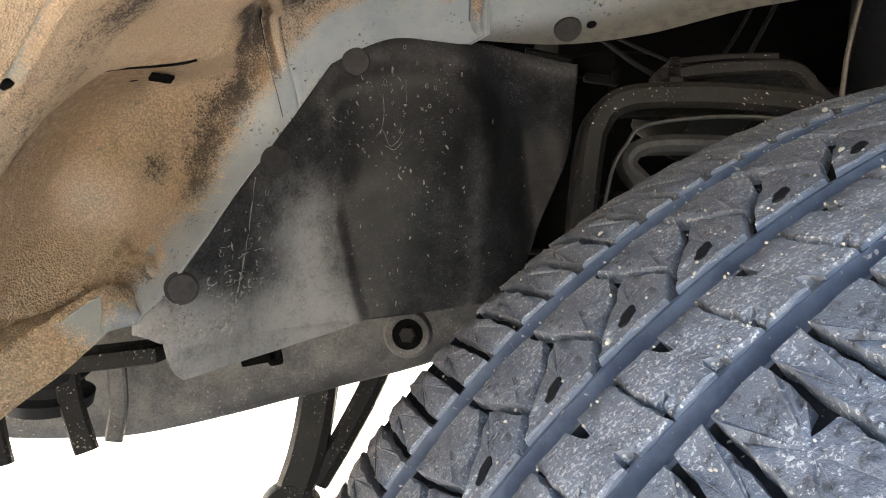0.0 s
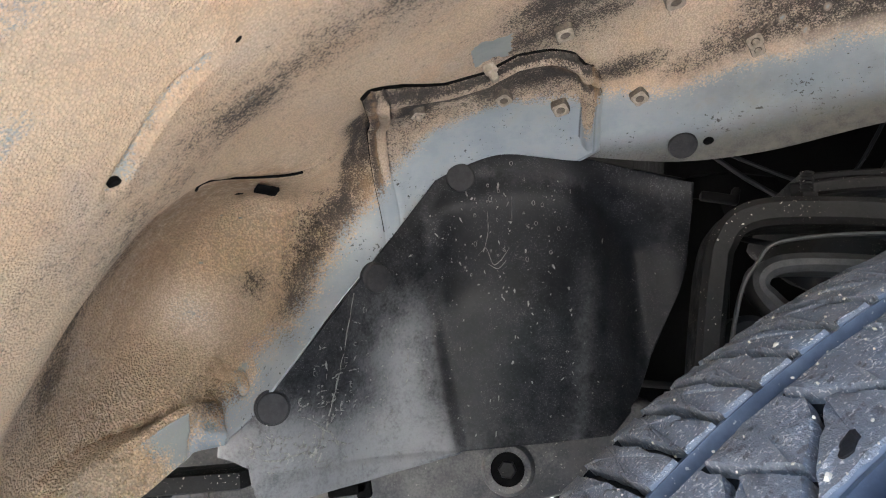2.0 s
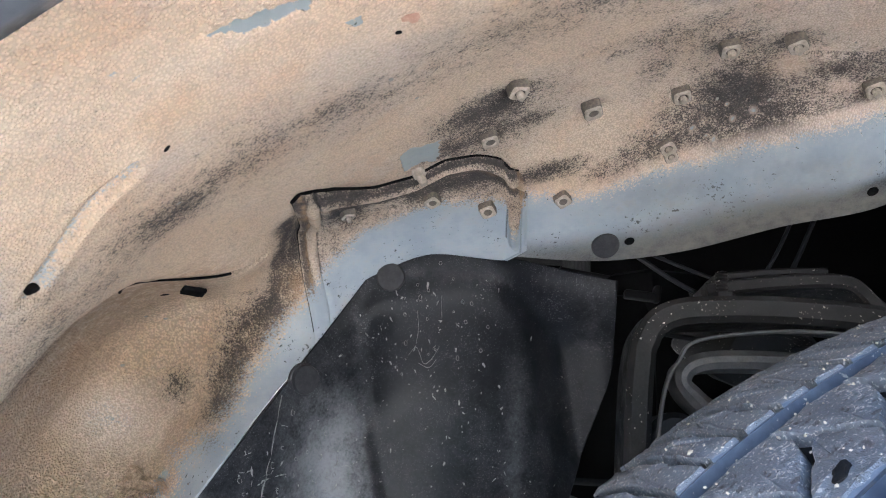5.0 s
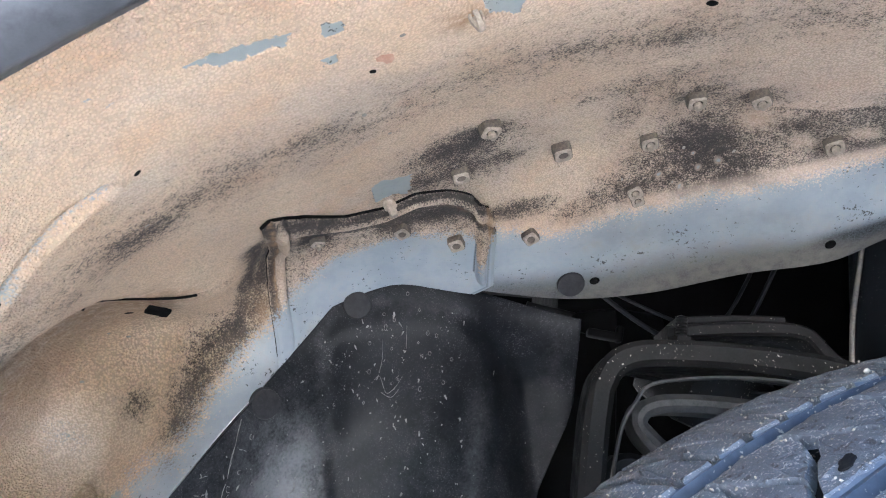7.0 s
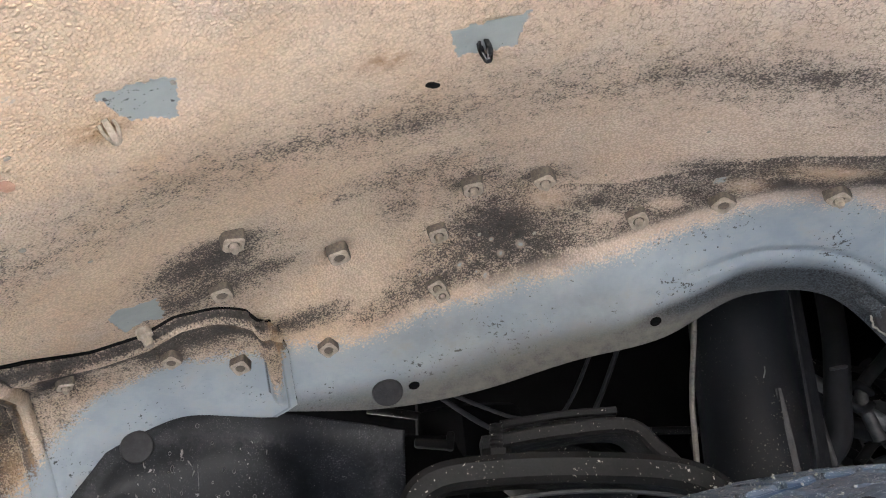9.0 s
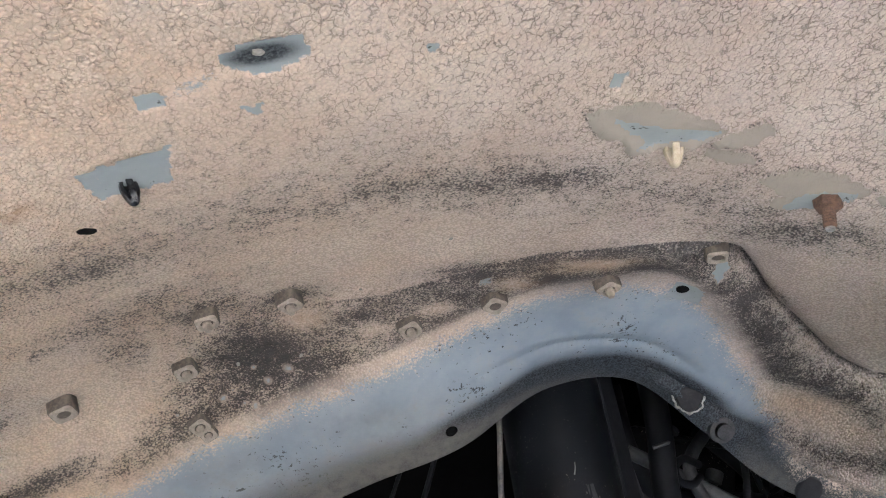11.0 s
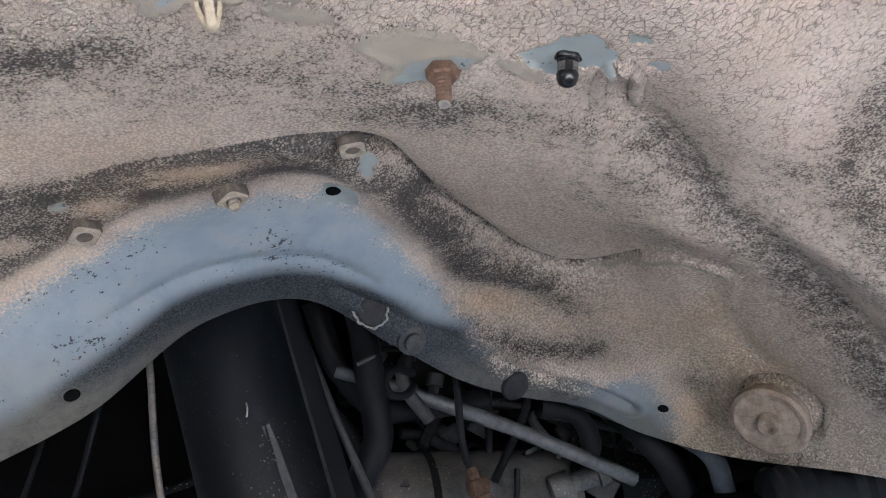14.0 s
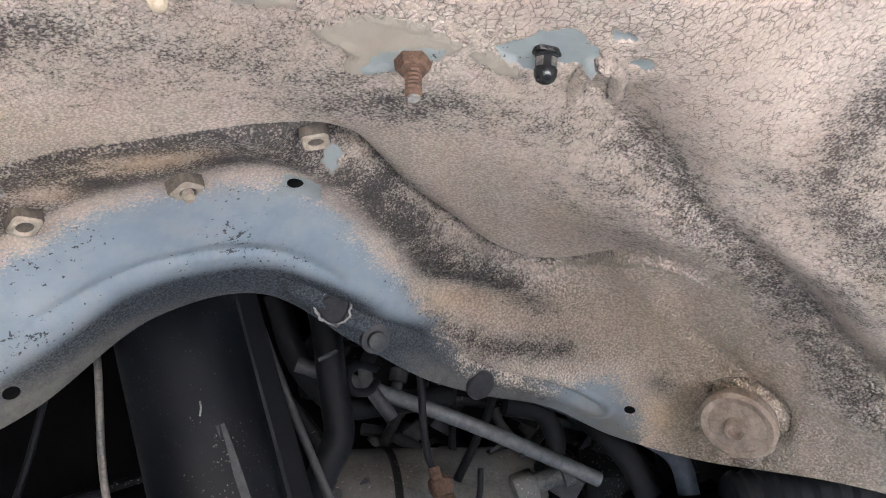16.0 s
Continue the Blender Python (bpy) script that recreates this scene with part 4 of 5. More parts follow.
# dark lines beside the beads and paler crests: relief shade painted in
sheet("brace_plate", plate + pn * lift[..., None], UNDERCOAT, wheel_housing, "lapped brace plate, half dusty and half bare blue-grey paint", thick=0.002,
      fields={"bare": 0.5 + (PV - edge_v) * 6 - .62 * bead, "soot": np.clip(0.40 + 0.5 * np.exp(-((upper - 0.004) / 0.005) ** 2) + 0.6 * np.exp(-((left - .0045) / .003) ** 2) + 0.9 * np.exp(-((left - .0158) / .0016) ** 2) + 0.55 * np.exp(-((upper - .021) / .004) ** 2) * smooth((left - .02) / .01) - 0.4 * np.exp(-((left - .0105) / .003) ** 2) - 0.25 * np.exp(-((upper - .011) / .004) ** 2) + 0.9 * np.exp(-((PA + 37.0) / 1.2) ** 2 - ((PV - .58) / .09) ** 2) + 0.6 * np.exp(-((PA + 28.6) / 2.4) ** 2 - ((PV - .675) / .05) ** 2) + 0.5 * np.exp(-((PA + 31.6) / 1.5) ** 2 - ((PV - .68) / .05) ** 2), 0, 1),
              "warm": np.full(PA.shape, .75), "crackle": np.zeros(PA.shape), "leather": np.zeros(PA.shape), "rust": np.clip(0.9 * np.exp(-((left - 0.0055) / 0.0018) ** 2) + .8 * np.exp(-((right - .0045) / .002) ** 2) + .5 * np.exp(-((upper - .018) / .003) ** 2), 0, 1), "scrape": np.zeros(PA.shape), "grime": np.clip(.95 * np.exp(-((left - .0158) / .0014) ** 2) * (upper < .12) + .5 * np.exp(-((right - .0048) / .0012) ** 2) * (upper < .1) + .8 * np.exp(-((right - .0145) / .0012) ** 2) * (upper < .075), 0, 1), "mastic": np.zeros(PA.shape), "powder": np.full(PA.shape, .15), "dirt": np.zeros(PA.shape), "calm": np.zeros(PA.shape)})

lapped = plate + pn * lift[..., None]
# solid dark tubes stand in for the shade of the open seams
part("seam_gap", tube(lapped[:, 0][::8], .0014, 6, 2), DARK, wheel_housing, "dark open seam above the brace plate")
for side in (lapped[0], lapped[-1]):
    part("seam_gap", tube(side[::8], .0006, 6, 2), DARK, wheel_housing, "fine dark seam beside the brace plate")

slit_line = [Vector(q) + spot(a, v)[1] * .002 for q, (a, v) in zip(*stroke(-50.2, .56, -49.2, .530, -48.2, .509, -46.6, .503, -45.2, .501, steps=6))]
part("seam_gap", tube(slit_line, .0010, 6, 2), DARK, wheel_housing, "dark split seam above the pocket")
# welded nuts, studs and plugs on the housing
F = 0.0125
NUT_RINGS = [(F * .60, -0.006), (F * .60, .0095), (F * .57, .0108)]
FACE_RINGS = [(F * .56, .0106), (F * .50, .0120), (F * .42, .0124), (F * .335, .0118), (F * .32, .0095)]


def squared(a, r, z):
    """A square with cut corners."""
    q = (a % (math.pi / 2)) - math.pi / 4
    return min(r / math.cos(q), r * 1.24)


def nut(angle, v, size=1.0, bolt=False, spin=0.0, lean=(0, 0, 0)):
    p, n = spot(angle, v)
    on_plate = -39 < angle < -25 and v > .58
    m = along(p + n * (.005 if on_plate else -.0015), n + Vector(lean), spin) @ Matrix.Scale(size * .82, 4)
    body = part("nut", rings(NUT_RINGS, 32, True, squared), NUT, wheel_housing, "dusty square weld nut", m)
    part("nut_face", rings(FACE_RINGS, 32, False, lambda a, r, z: squared(a, r, z) if r > F * .49 else r), PALE, body, "dusty nut face, painted paler as if lit from below")
    part("bore", rings([(F * .34, .0100), (F * .325, .0105), (.001, .0106)], 16), DARK, body, "dark threaded bore")
    if bolt:
        part("bolt_end", rings([(F * .24, .0098)] + [(F * (.25 if k % 2 else .20), .0112 + .0012 * k) for k in range(5)] + [(F * .16, .0172), (.0008, .0173)], 16), PALE, body, "dusty threaded bolt end")
    return body


for a, v, size, bolt in ((-27.8, .80, .95, 0), (-22.2, .80, .95, 0), (-26.6, .49, 1.0, 0), (-19.6, .48, 1.05, 0), (-13.4, .52, 1.0, 1), (-24.6, .385, 1.0, 1),
                         (-11.4, .42, 1.0, 1), (-7.2, .44, 1.0, 1), (-.6, .605, 1.1, 1), (4.4, .575, 1.1, 0), (10.8, .595, 1.1, 1), (-13.9, .69, .95, 1), (-13.6, .745, .8, 1),
                         (15.8, .49, 1.05, 0), (-31.2, .715, .9, 0), (-36.8, .60, .8, 1)):
    nut(a, v, size, bool(bolt), spin=(a * 37) % 24 - 12, lean=(0, -0.24, -0.22))


def hole(angle, v, radius=0.0042):
    p, n = spot(angle, v)
    # a near-black disc on the surface stands in for the open hole
    part("hole", rings([(radius, -.003), (radius, .0002), (radius * .9, .0006), (.0003, .0006)], 18), DARK, wheel_housing, "round hole with a dark bore", along(p + n * .0016, n))


for a, v in ((-17.0, .955), (2.1, .93), (44.9, .92), (16.0, .655)):
    hole(a, v)


def push_clip(angle, v, radius, parent, off=0.0, lean=(0, 0, 0)):
    p, n = spot(angle, v)
    n = (n + Vector(lean)).normalized()
    return part("push_clip", rings([(radius * .9, -.002), (radius, .0004), (radius, .0020), (radius * .93, .0032), (radius * .6, .0036), (.0004, .0037)], 28), CLIP, parent, "dark grey plastic push clip", along(p + n * off, n))


push_clip(-19.2, .955, .0115, wheel_housing, .003, (0, -.4, 0))
push_clip(33.0, .975, .0115, wheel_housing, .003, (.1, -.6, -.2))
# sealed plug and bolt on the inner lip
p, n = spot(20.0, .93)
m = along(p, (n + Vector((0, -.6, 0))).normalized())
plug = part("plug", rings([(.0092, -.003), (.0094, .002), (.0080, .0034), (.0004, .0036)], 24, True, lambda a, r, z: r * (1 + .08 * math.sin(3 * a + 1))), CLIP, wheel_housing, "black plug ringed with chalky sealant", m)
part("sealant", rings([(.0100, .0), (.0114, .0005), (.0116, .0016), (.0108, .0024), (.0100, .0020)], 48, False, lambda a, r, z: r * (1 + .05 * math.sin(3 * a) + .05 * math.sin(7 * a + 2) + .04 * math.sin(13 * a))), WHITE, plug, "crusty white sealant ring")
p, n = spot(23.0, .955)
part("bolt_head", rings([(.0095, -.002), (.0095, .003), (.0062, .0035), (.006, .007), (.0045, .008), (.0004, .0082)], 24), DULL, wheel_housing, "grimy bolt head", along(p + n * .003, (n + Vector((0, -.6, 0))).normalized()))
# large round plug at the rear end
p, n = spot(49.2, .702)
m = along(p + n * .013, (n * .95 + Vector((-.15, -.36, 0))).normalized()) @ Matrix.Scale(.87, 4)
disc = part("round_cover", rings([(.027, -.012), (.0300, -.002), (.0304, .003), (.0275, .0052), (.024, .0048), (.0225, .0036), (.012, .0040), (.0004, .0042)], 48), COVER, wheel_housing, "dusty round rubber cover", m)
part("centre_boss", rings([(.0092, .003), (.0086, .0095), (.0072, .0108), (.0052, .0102), (.0034, .0072), (.0004, .0068)], 24), COVER, disc)
# rusty stud
p, n = spot(17.45, .247)
m = along(p, (n + Vector((0, -.1, 0))).normalized()) @ Matrix.Scale(.66, 4)
stud = part("threaded_stud", rings([(.0042, 0)] + [(.0046 if k % 2 else .0038, .006 + .00125 * k) for k in range(16)] + [(.0032, .0275), (.0004, .028)], 18), RUST, wheel_housing, "rusty threaded stud", m)
part("flange_nut", rings([(.0125, -.001), (.0128, .0022), (.0092, .0034), (.0086, .010), (.0074, .0112), (.0045, .0114)], 24, True, lambda a, r, z: r if r > .011 else r / math.cos((a % (math.pi / 3)) - math.pi / 6) * .95), RUST, stud, "rusty flange nut")
part("stud_tip", rings([(.0034, .0274), (.0030, .0288), (.0004, .0290)], 14), WHITE, stud, "pale worn tip")


def prong_clip(angle, v, material, label, size=1.0):
    """A split clip: four bent prongs that meet in a blunt tip."""
    p, n = spot(angle, v)
    n = (n + Vector((.05, .25, 0))).normalized()
    bits = []
    for k in range(4):
        a = math.pi / 2 * k + .4
        c, s = math.cos(a), math.sin(a)
        bits.append(ribbon([(.0045 * c, .0045 * s, -.002), (.0056 * c, .0056 * s, .005), (.0050 * c, .0050 * s, .010), (.0026 * c, .0026 * s, .0165)], .0050, .0026, 5, (-s, c, 0)))
    bits.append(rings([(.0034, .0125), (.0044, .0145), (.0042, .0175), (.0026, .0195), (.0004, .0202)], 16))
    return part("retaining_clip", joined(*bits), material, wheel_housing, label, along(p, n) @ Matrix.Scale(size, 4))


prong_clip(-26.2, .158, PALE, "dusty tan nylon retaining clip", .48)
prong_clip(9.2, .206, CREAM, "cream nylon retaining clip", .60)
prong_clip(-12.0, .183, GLOSS, "glossy black retaining clip", .46)
p, n = spot(21.45, .219)
blk = part("retaining_clip", rings([(.0060, -.002), (.0060, .004), (.0054, .0045), (.0054, .0105), (.0060, .011), (.0058, .0140), (.0044, .0168), (.0022, .0180), (.0003, .0183)], 24), GLOSS, wheel_housing, "glossy black retaining clip", along(p, (n + Vector((.05, .25, 0))).normalized()) @ Matrix.Scale(.68, 4))
part("collar", rings([(.0066, -.001), (.0074, .001), (.0068, .0026), (.006, .0028)], 24, True, lambda a, r, z: r * (1 + .12 * math.sin(2 * a) + .06 * math.sin(5 * a))), GLOSS, blk)
for k in range(4):
    part("window", block(.0042, .0012, .0050, .0004), STEEL, blk, "pale slot in the clip", pose(.0050 * math.cos(k * 1.571 + .5), .0050 * math.sin(k * 1.571 + .5), .0075, 0, 0, 90 + math.degrees(k * 1.571 + .5)))
p, n = spot(-30.3, .168)
part("primer_flake", rings([(.0045, -.001), (.0040, .0012), (.0015, .0018), (.0003, .0018)], 12, True, lambda a, r, z: r * (1 + .3 * math.sin(2 * a) + .2 * math.sin(3 * a + 1))), PRIMER, wheel_housing, "flake of pink primer", along(p, n))
# blunt peg and slotted hole at the front
p, n = spot(-31.6, .54)
part("peg", rings([(.0046, -.002), (.0046, .003), (.0032, .004), (.0030, .0085), (.0024, .0100), (.0004, .0104)], 20), PALE, wheel_housing, "blunt bare steel peg", along(p + n * .004, (n + Vector((.12, -.1, 0))).normalized()))
p, n = spot(-47.4, .570)
part("slotted_hole", joined(block(.0155, .010, .003, .0008), block(.004, .008, .0045, .0008, pose(.0035, 0, 0))), DARK, wheel_housing, "square slot with a dark bore", along(p + n * .0062, (n + Vector((0, -.35, -.1))).normalized()))
for a, v, r in ((-49.6, .178, .0027), (-59.8, .54, .003), (-49.4, .622, .0028), (-41.7, .162, .0016), (-31, .175, .0013), (-14, .215, .003), (38.2, .10, .004), (6.8, .128, .003)):
    p, n = spot(a, v)
    part("drain_hole", rings([(r * 1.0, -.002), (r, .0008), (r * .5, .0009), (.0002, .0009)], 14, True, lambda t, q, z: q * (1 + .3 * math.sin(2 * t))), DARK, wheel_housing, "small dark drain hole", along(p + n * .0008, n, a * 11))
# a flake of pink primer and pale grit stuck in the dust
bits = []
for k in range(60):
    a, v = random.choice(((-9, .60), (-30, .18), (25, .60), (-12, .66), (33, .85), (0, .2), (-50, .7))) if k % 2 else (random.uniform(-60, 55), random.uniform(.12, .8))
    p, n = spot(a + random.gauss(0, 3), min(max(v + random.gauss(0, .05), .1), .95))
    s = random.uniform(.0006, .0017)
    bits.append(rings([(s, 0), (s * .9, s * .5), (s * .3, s * .7)], 7, True, lambda t, q, z: q * (1 + .3 * math.sin(2 * t + k))))
    bmesh.ops.transform(bits[-1], matrix=along(p + n * .0008, n, k * 50), verts=bits[-1].verts)
tagged(part("grit", joined(*bits), STONE, wheel_housing, "pale grit stuck in the dust", flat=True), kind="stuff")

# ---- fender: outer panel with the rolled arch lip ----
fender = thing("fender", "dark grey painted car fender with a rolled wheel arch lip", "fender")
arcs = np.radians(np.arange(-118, 119, 2.0))
prof = ((.112, .600), (.118, .560), (.122, .520), (.122, .490), (.119, .478), (.112, .4735), (.105, .476), (.100, .484), (.098, .52), (.098, .62), (.10, .70))
lip = np.stack([np.stack([ARCH_X + r * np.sin(arcs), np.full_like(arcs, y), ARCH_Z + r * np.cos(arcs)], -1) for y, r in prof], 1)
sheet("arch_lip", lip, FENDER, fender, thick=0)
# the wing around the arch, closed above by the bonnet
wing = []
for k, a in enumerate(arcs):
    s, c = math.sin(a), math.cos(a)
    far = min(1.1 / max(abs(s), 1e-6), (.74 if c > 0 else .24) / max(abs(c), 1e-6))
    wing.append([(ARCH_X + r * s, .10 + .06 * smooth(np.array((r - .5) / .5)), ARCH_Z + r * c) for r in np.linspace(.69, max(far, .7), 8)])
sheet("wing", np.array(wing), FENDER, fender, thick=0.001)

# ---- car body that closes the place above and behind ----
car_body = thing("car_body", "dark grimy engine bay and plain unseen body shell of the car", "car body", kind="structure")
# plain unseen panels, added to keep sun and sky out of the bay
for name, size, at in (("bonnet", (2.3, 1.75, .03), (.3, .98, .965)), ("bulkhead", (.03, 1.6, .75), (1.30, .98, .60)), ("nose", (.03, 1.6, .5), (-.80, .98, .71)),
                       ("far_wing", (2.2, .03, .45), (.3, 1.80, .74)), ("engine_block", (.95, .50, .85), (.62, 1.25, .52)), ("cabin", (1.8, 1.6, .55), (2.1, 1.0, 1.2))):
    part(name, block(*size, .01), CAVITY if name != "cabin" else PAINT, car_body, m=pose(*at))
# near-black panels added behind the gaps, hiding the bright ground
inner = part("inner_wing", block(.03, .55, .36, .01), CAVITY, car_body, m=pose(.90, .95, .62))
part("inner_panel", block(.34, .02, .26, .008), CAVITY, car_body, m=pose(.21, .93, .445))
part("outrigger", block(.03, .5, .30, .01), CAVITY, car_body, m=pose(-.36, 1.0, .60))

# ---- ground ----
ground_mesh = bmesh.new()
bmesh.ops.create_grid(ground_mesh, x_segments=40, y_segments=40, size=400)
tagged(part("ground", ground_mesh, GROUND, None, m=pose(0, 0, -.047)), "pale dry concrete ground, bright in the sun", "ground", kind="structure")

# ---- splash shield of black plastic ----
splash_shield = thing("splash_shield", "black plastic splash shield with a bulge, dusty and spotted", "splash shield")
SX = np.linspace(-.19, .138, 150)
top = np.interp(SX, (-.19, -.164, -.142, -.098, -.057, -.035, -.015, .001, .018, .036, .077, .11, .138), (.450, .473, .510, .603, .672, .686, .6925, .694, .6925, .689, .686, .682, .677))
top = np.convolve(np.pad(top, 4, mode="edge"), np.ones(9) / 9, "valid")
low = np.interp(SX, (-.19, -.176, -.166, -.160, -.155, -.10, -.034, -.028, .084, .100, .120, .134, .138), (.442, .441, .438, .416, .410, .425, .448, .452, .472, .494, .552, .592, .612))
lipy = np.interp(SX, (-.19, -.164, -.142, -.098, -.057, 0, .04, .08, .13, .15), (.588, .571, .578, .634, .648, .652, .662, .684, .690, .688))
lipy = np.convolve(np.pad(lipy, 8, mode="edge"), np.ones(17) / 17, "valid")
T = np.linspace(0, 1, 130)
SZ = top[:, None] + (low - top)[:, None] * T[None, :]
XX = np.repeat(SX[:, None], len(T), 1)
step_x = np.interp(SZ, (.44, .492, .541, .60, .638, .66), (-.030, -.046, -.059, -.066, -.068, -.060))
fold_x = np.interp(SZ, (.47, .497, .552, .612, .640, .660, .672), (.104, .100, .091, .080, .070, .056, .040))
SY = lipy[:, None] + .030 * smooth((top[:, None] - SZ - .004) / .13) * (1 - .4 * smooth((XX - .02) / .1))
roof = smooth((np.interp(XX, (-.068, -.055, -.04, 0, .04, .08), (.646, .660, .668, .677, .676, .646)) - SZ) / .030)
SY -= .0042 * smooth((XX - step_x + .004) / .014) * smooth((fold_x - XX + .006) / .03) * roof
valley = smooth((.680 - SZ) / .06)
SY += (.024 * smooth((XX - fold_x + .020) / .042) - .010 * smooth((XX - fold_x - .008) / .045)) * valley
SY -= .003 * smooth((.452 + (XX + .03) * .14 - SZ) / .006) * (XX < -.03)
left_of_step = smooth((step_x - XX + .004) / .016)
# dust film, with highlights on the left panel, bulge and flap painted in
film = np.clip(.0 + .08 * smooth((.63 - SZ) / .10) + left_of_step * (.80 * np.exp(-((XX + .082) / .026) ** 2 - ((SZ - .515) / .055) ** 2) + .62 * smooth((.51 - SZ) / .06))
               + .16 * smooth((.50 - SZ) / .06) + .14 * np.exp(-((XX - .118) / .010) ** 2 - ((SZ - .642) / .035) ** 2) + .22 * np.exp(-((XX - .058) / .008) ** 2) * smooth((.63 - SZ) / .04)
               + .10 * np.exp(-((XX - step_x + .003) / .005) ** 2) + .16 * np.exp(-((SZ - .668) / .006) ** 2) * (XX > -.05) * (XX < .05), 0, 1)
chalk = np.clip(.5 * np.exp(-((SZ - .447) / .016) ** 2) * smooth((-.10 - XX) / .03) + .40 * np.exp(-((XX + .135) / .022) ** 2 - ((SZ - .470) / .025) ** 2) + .35 * np.exp(-((XX - step_x) / .004) ** 2) * (SZ > .56) + .12 * np.exp(-((SZ - .655) / .02) ** 2), 0, 1)
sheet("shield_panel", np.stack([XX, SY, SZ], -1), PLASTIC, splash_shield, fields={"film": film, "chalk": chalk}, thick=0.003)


def shield_clip(x, z, radius=.0112):
    i, j = int(np.abs(SX - x).argmin()), 0
    j = int(np.abs(SZ[i] - z).argmin())
    c = Vector((XX[i, j], SY[i, j], SZ[i, j]))
    n = Vector(np.cross(np.array((XX[i + 1, j], SY[i + 1, j], SZ[i + 1, j])) - np.array(c), np.array((XX[i, j + 1], SY[i, j + 1], SZ[i, j + 1])) - np.array(c))).normalized()
    n = n if n.y < 0 else -n
    part("push_clip", rings([(radius * 1.12, -.003), (radius * 1.12, -.0004), (radius * 1.01, .0002), (radius, .0024), (radius * .93, .0036), (radius * .6, .0040), (.0004, .0041)], 28), CLIP, splash_shield, "dark grey plastic push clip", along(c + n * .003, n))


for x, z in ((-.045, .664), (-.103, .578), (-.153, .480)):
    shield_clip(x, z)



def on_shield(x, z, off=.0034):
    """Place on the face of the shield, a little proud of it."""
    i = int(np.clip(np.abs(SX - x).argmin(), 2, len(SX) - 3))
    j = int(np.clip(np.abs(SZ[i] - z).argmin(), 2, len(T) - 3))
    e1 = Vector((XX[i + 2, j] - XX[i - 2, j], SY[i + 2, j] - SY[i - 2, j], 0))
    e2 = Vector((0, SY[i, j + 2] - SY[i, j - 2], SZ[i, j + 2] - SZ[i, j - 2]))
    n = e1.cross(e2).normalized()
    n = n if n.y < 0 else -n
    z0, z1 = SZ[i, j - 1], SZ[i, j + 1]
    y = SY[i, j - 1] + (SY[i, j + 1] - SY[i, j - 1]) * (z - z0) / (z1 - z0)
    return Vector((x, y, z)) + n * off, n


def splash(points, width, shut=False):
    """A thin dried splash along points (x, z) of the shield."""
    path = curve_points([(x, 0, z) for x, z in points], 4)[:, ::2]
    bm = bmesh.new()
    rows = []
    for k, (x, z) in enumerate(path):
        d = path[(k + 1) % len(path)] - path[k - 1] if shut else path[min(k + 1, len(path) - 1)] - path[max(k - 1, 0)]
        d = d / max(np.hypot(*d), 1e-9)
        w = width * (.5 if shut else .5 * math.sin(math.pi * (k + .6) / (len(path) + .2)) ** .5) * rng.uniform(.6, 1.3)
        rows.append([bm.verts.new(on_shield(x - d[1] * q, z + d[0] * q, .0031 + (.0004 if abs(q) < w * .5 else 0))[0]) for q in (-w, 0, w)])
    for u, w in zip(rows, rows[1:] + (rows[:1] if shut else [])):
        for q in range(2):
            bm.faces.new((u[q], u[q + 1], w[q + 1], w[q]))
    return bm


flecks = []
rng = random.Random(9)
SPOTS = ((.20, -.02, .60, .030, .035), (.14, .00, .648, .030, .02), (.28, -.115, .50, .03, .03), (.12, -.145, .462, .025, .012), (.30, .02, .54, .06, .05))
for k in range(330):
    pick, acc = rng.random(), 0
    for share, cx, cz, wx, wz in SPOTS:
        acc += share
        if pick < acc:
            break
    x, z = rng.gauss(cx, wx), rng.gauss(cz, wz)
    i = int(np.clip(np.abs(SX - x).argmin(), 0, len(SX) - 1))
    if not low[i] + .006 < z < top[i] - .008 or not -.18 < x < .128:
        continue
    c, n = on_shield(x, z, .0031)
    q = rng.uniform(.0003, .0008) * (1.8 if rng.random() < .08 else 1)
    bm = rings([(q, -.0002), (q * .8, .0003), (q * .2, .0004)], 7, True, lambda t, v, h: v * (1 + .4 * math.sin(2 * t + k) + .2 * math.sin(3 * t)))
    bmesh.ops.scale(bm, vec=(1, rng.choice((1, 1, 1.6, 2.8)), 1), verts=bm.verts)
    bmesh.ops.transform(bm, matrix=along(c, n, rng.uniform(-40, 40)), verts=bm.verts)
    flecks.append(bm)
# short curved splashes thrown up from the lower corner
for k in range(120):
    u = rng.random()
    cx, cz = (rng.gauss(-.145, .016), rng.gauss(.452, .010)) if u < .5 else (rng.gauss(-.122, .014), rng.gauss(.482, .022)) if u < .85 else (rng.gauss(-.105, .02), rng.gauss(.515, .025))
    i = int(np.abs(SX - cx).argmin())
    if not low[i] + .012 < cz < top[i] - .014:
        continue
    a, l, bend = rng.uniform(-.5, 1.9), rng.uniform(.0015, .0075) * (1.5 if rng.random() < .12 else 1), rng.uniform(-.8, .8)
    pts = [(cx + math.cos(a + bend * q) * l * q, cz + math.sin(a + bend * q) * l * q) for q in (-.5, 0, .5)]
    flecks.append(splash(pts, rng.uniform(.0004, .0012)))
# ring-shaped drops
for k in range(46):
    cx, cz = (rng.gauss(-.105, .022), rng.gauss(.500, .026)) if k % 2 else (rng.gauss(-.012, .03), rng.gauss(.640, .022))
    i = int(np.abs(SX - cx).argmin())
    if not low[i] + .012 < cz < top[i] - .010 or cx > .05:
        continue
    r, e = rng.uniform(.0004, .0012), rng.uniform(1.1, 2.2)
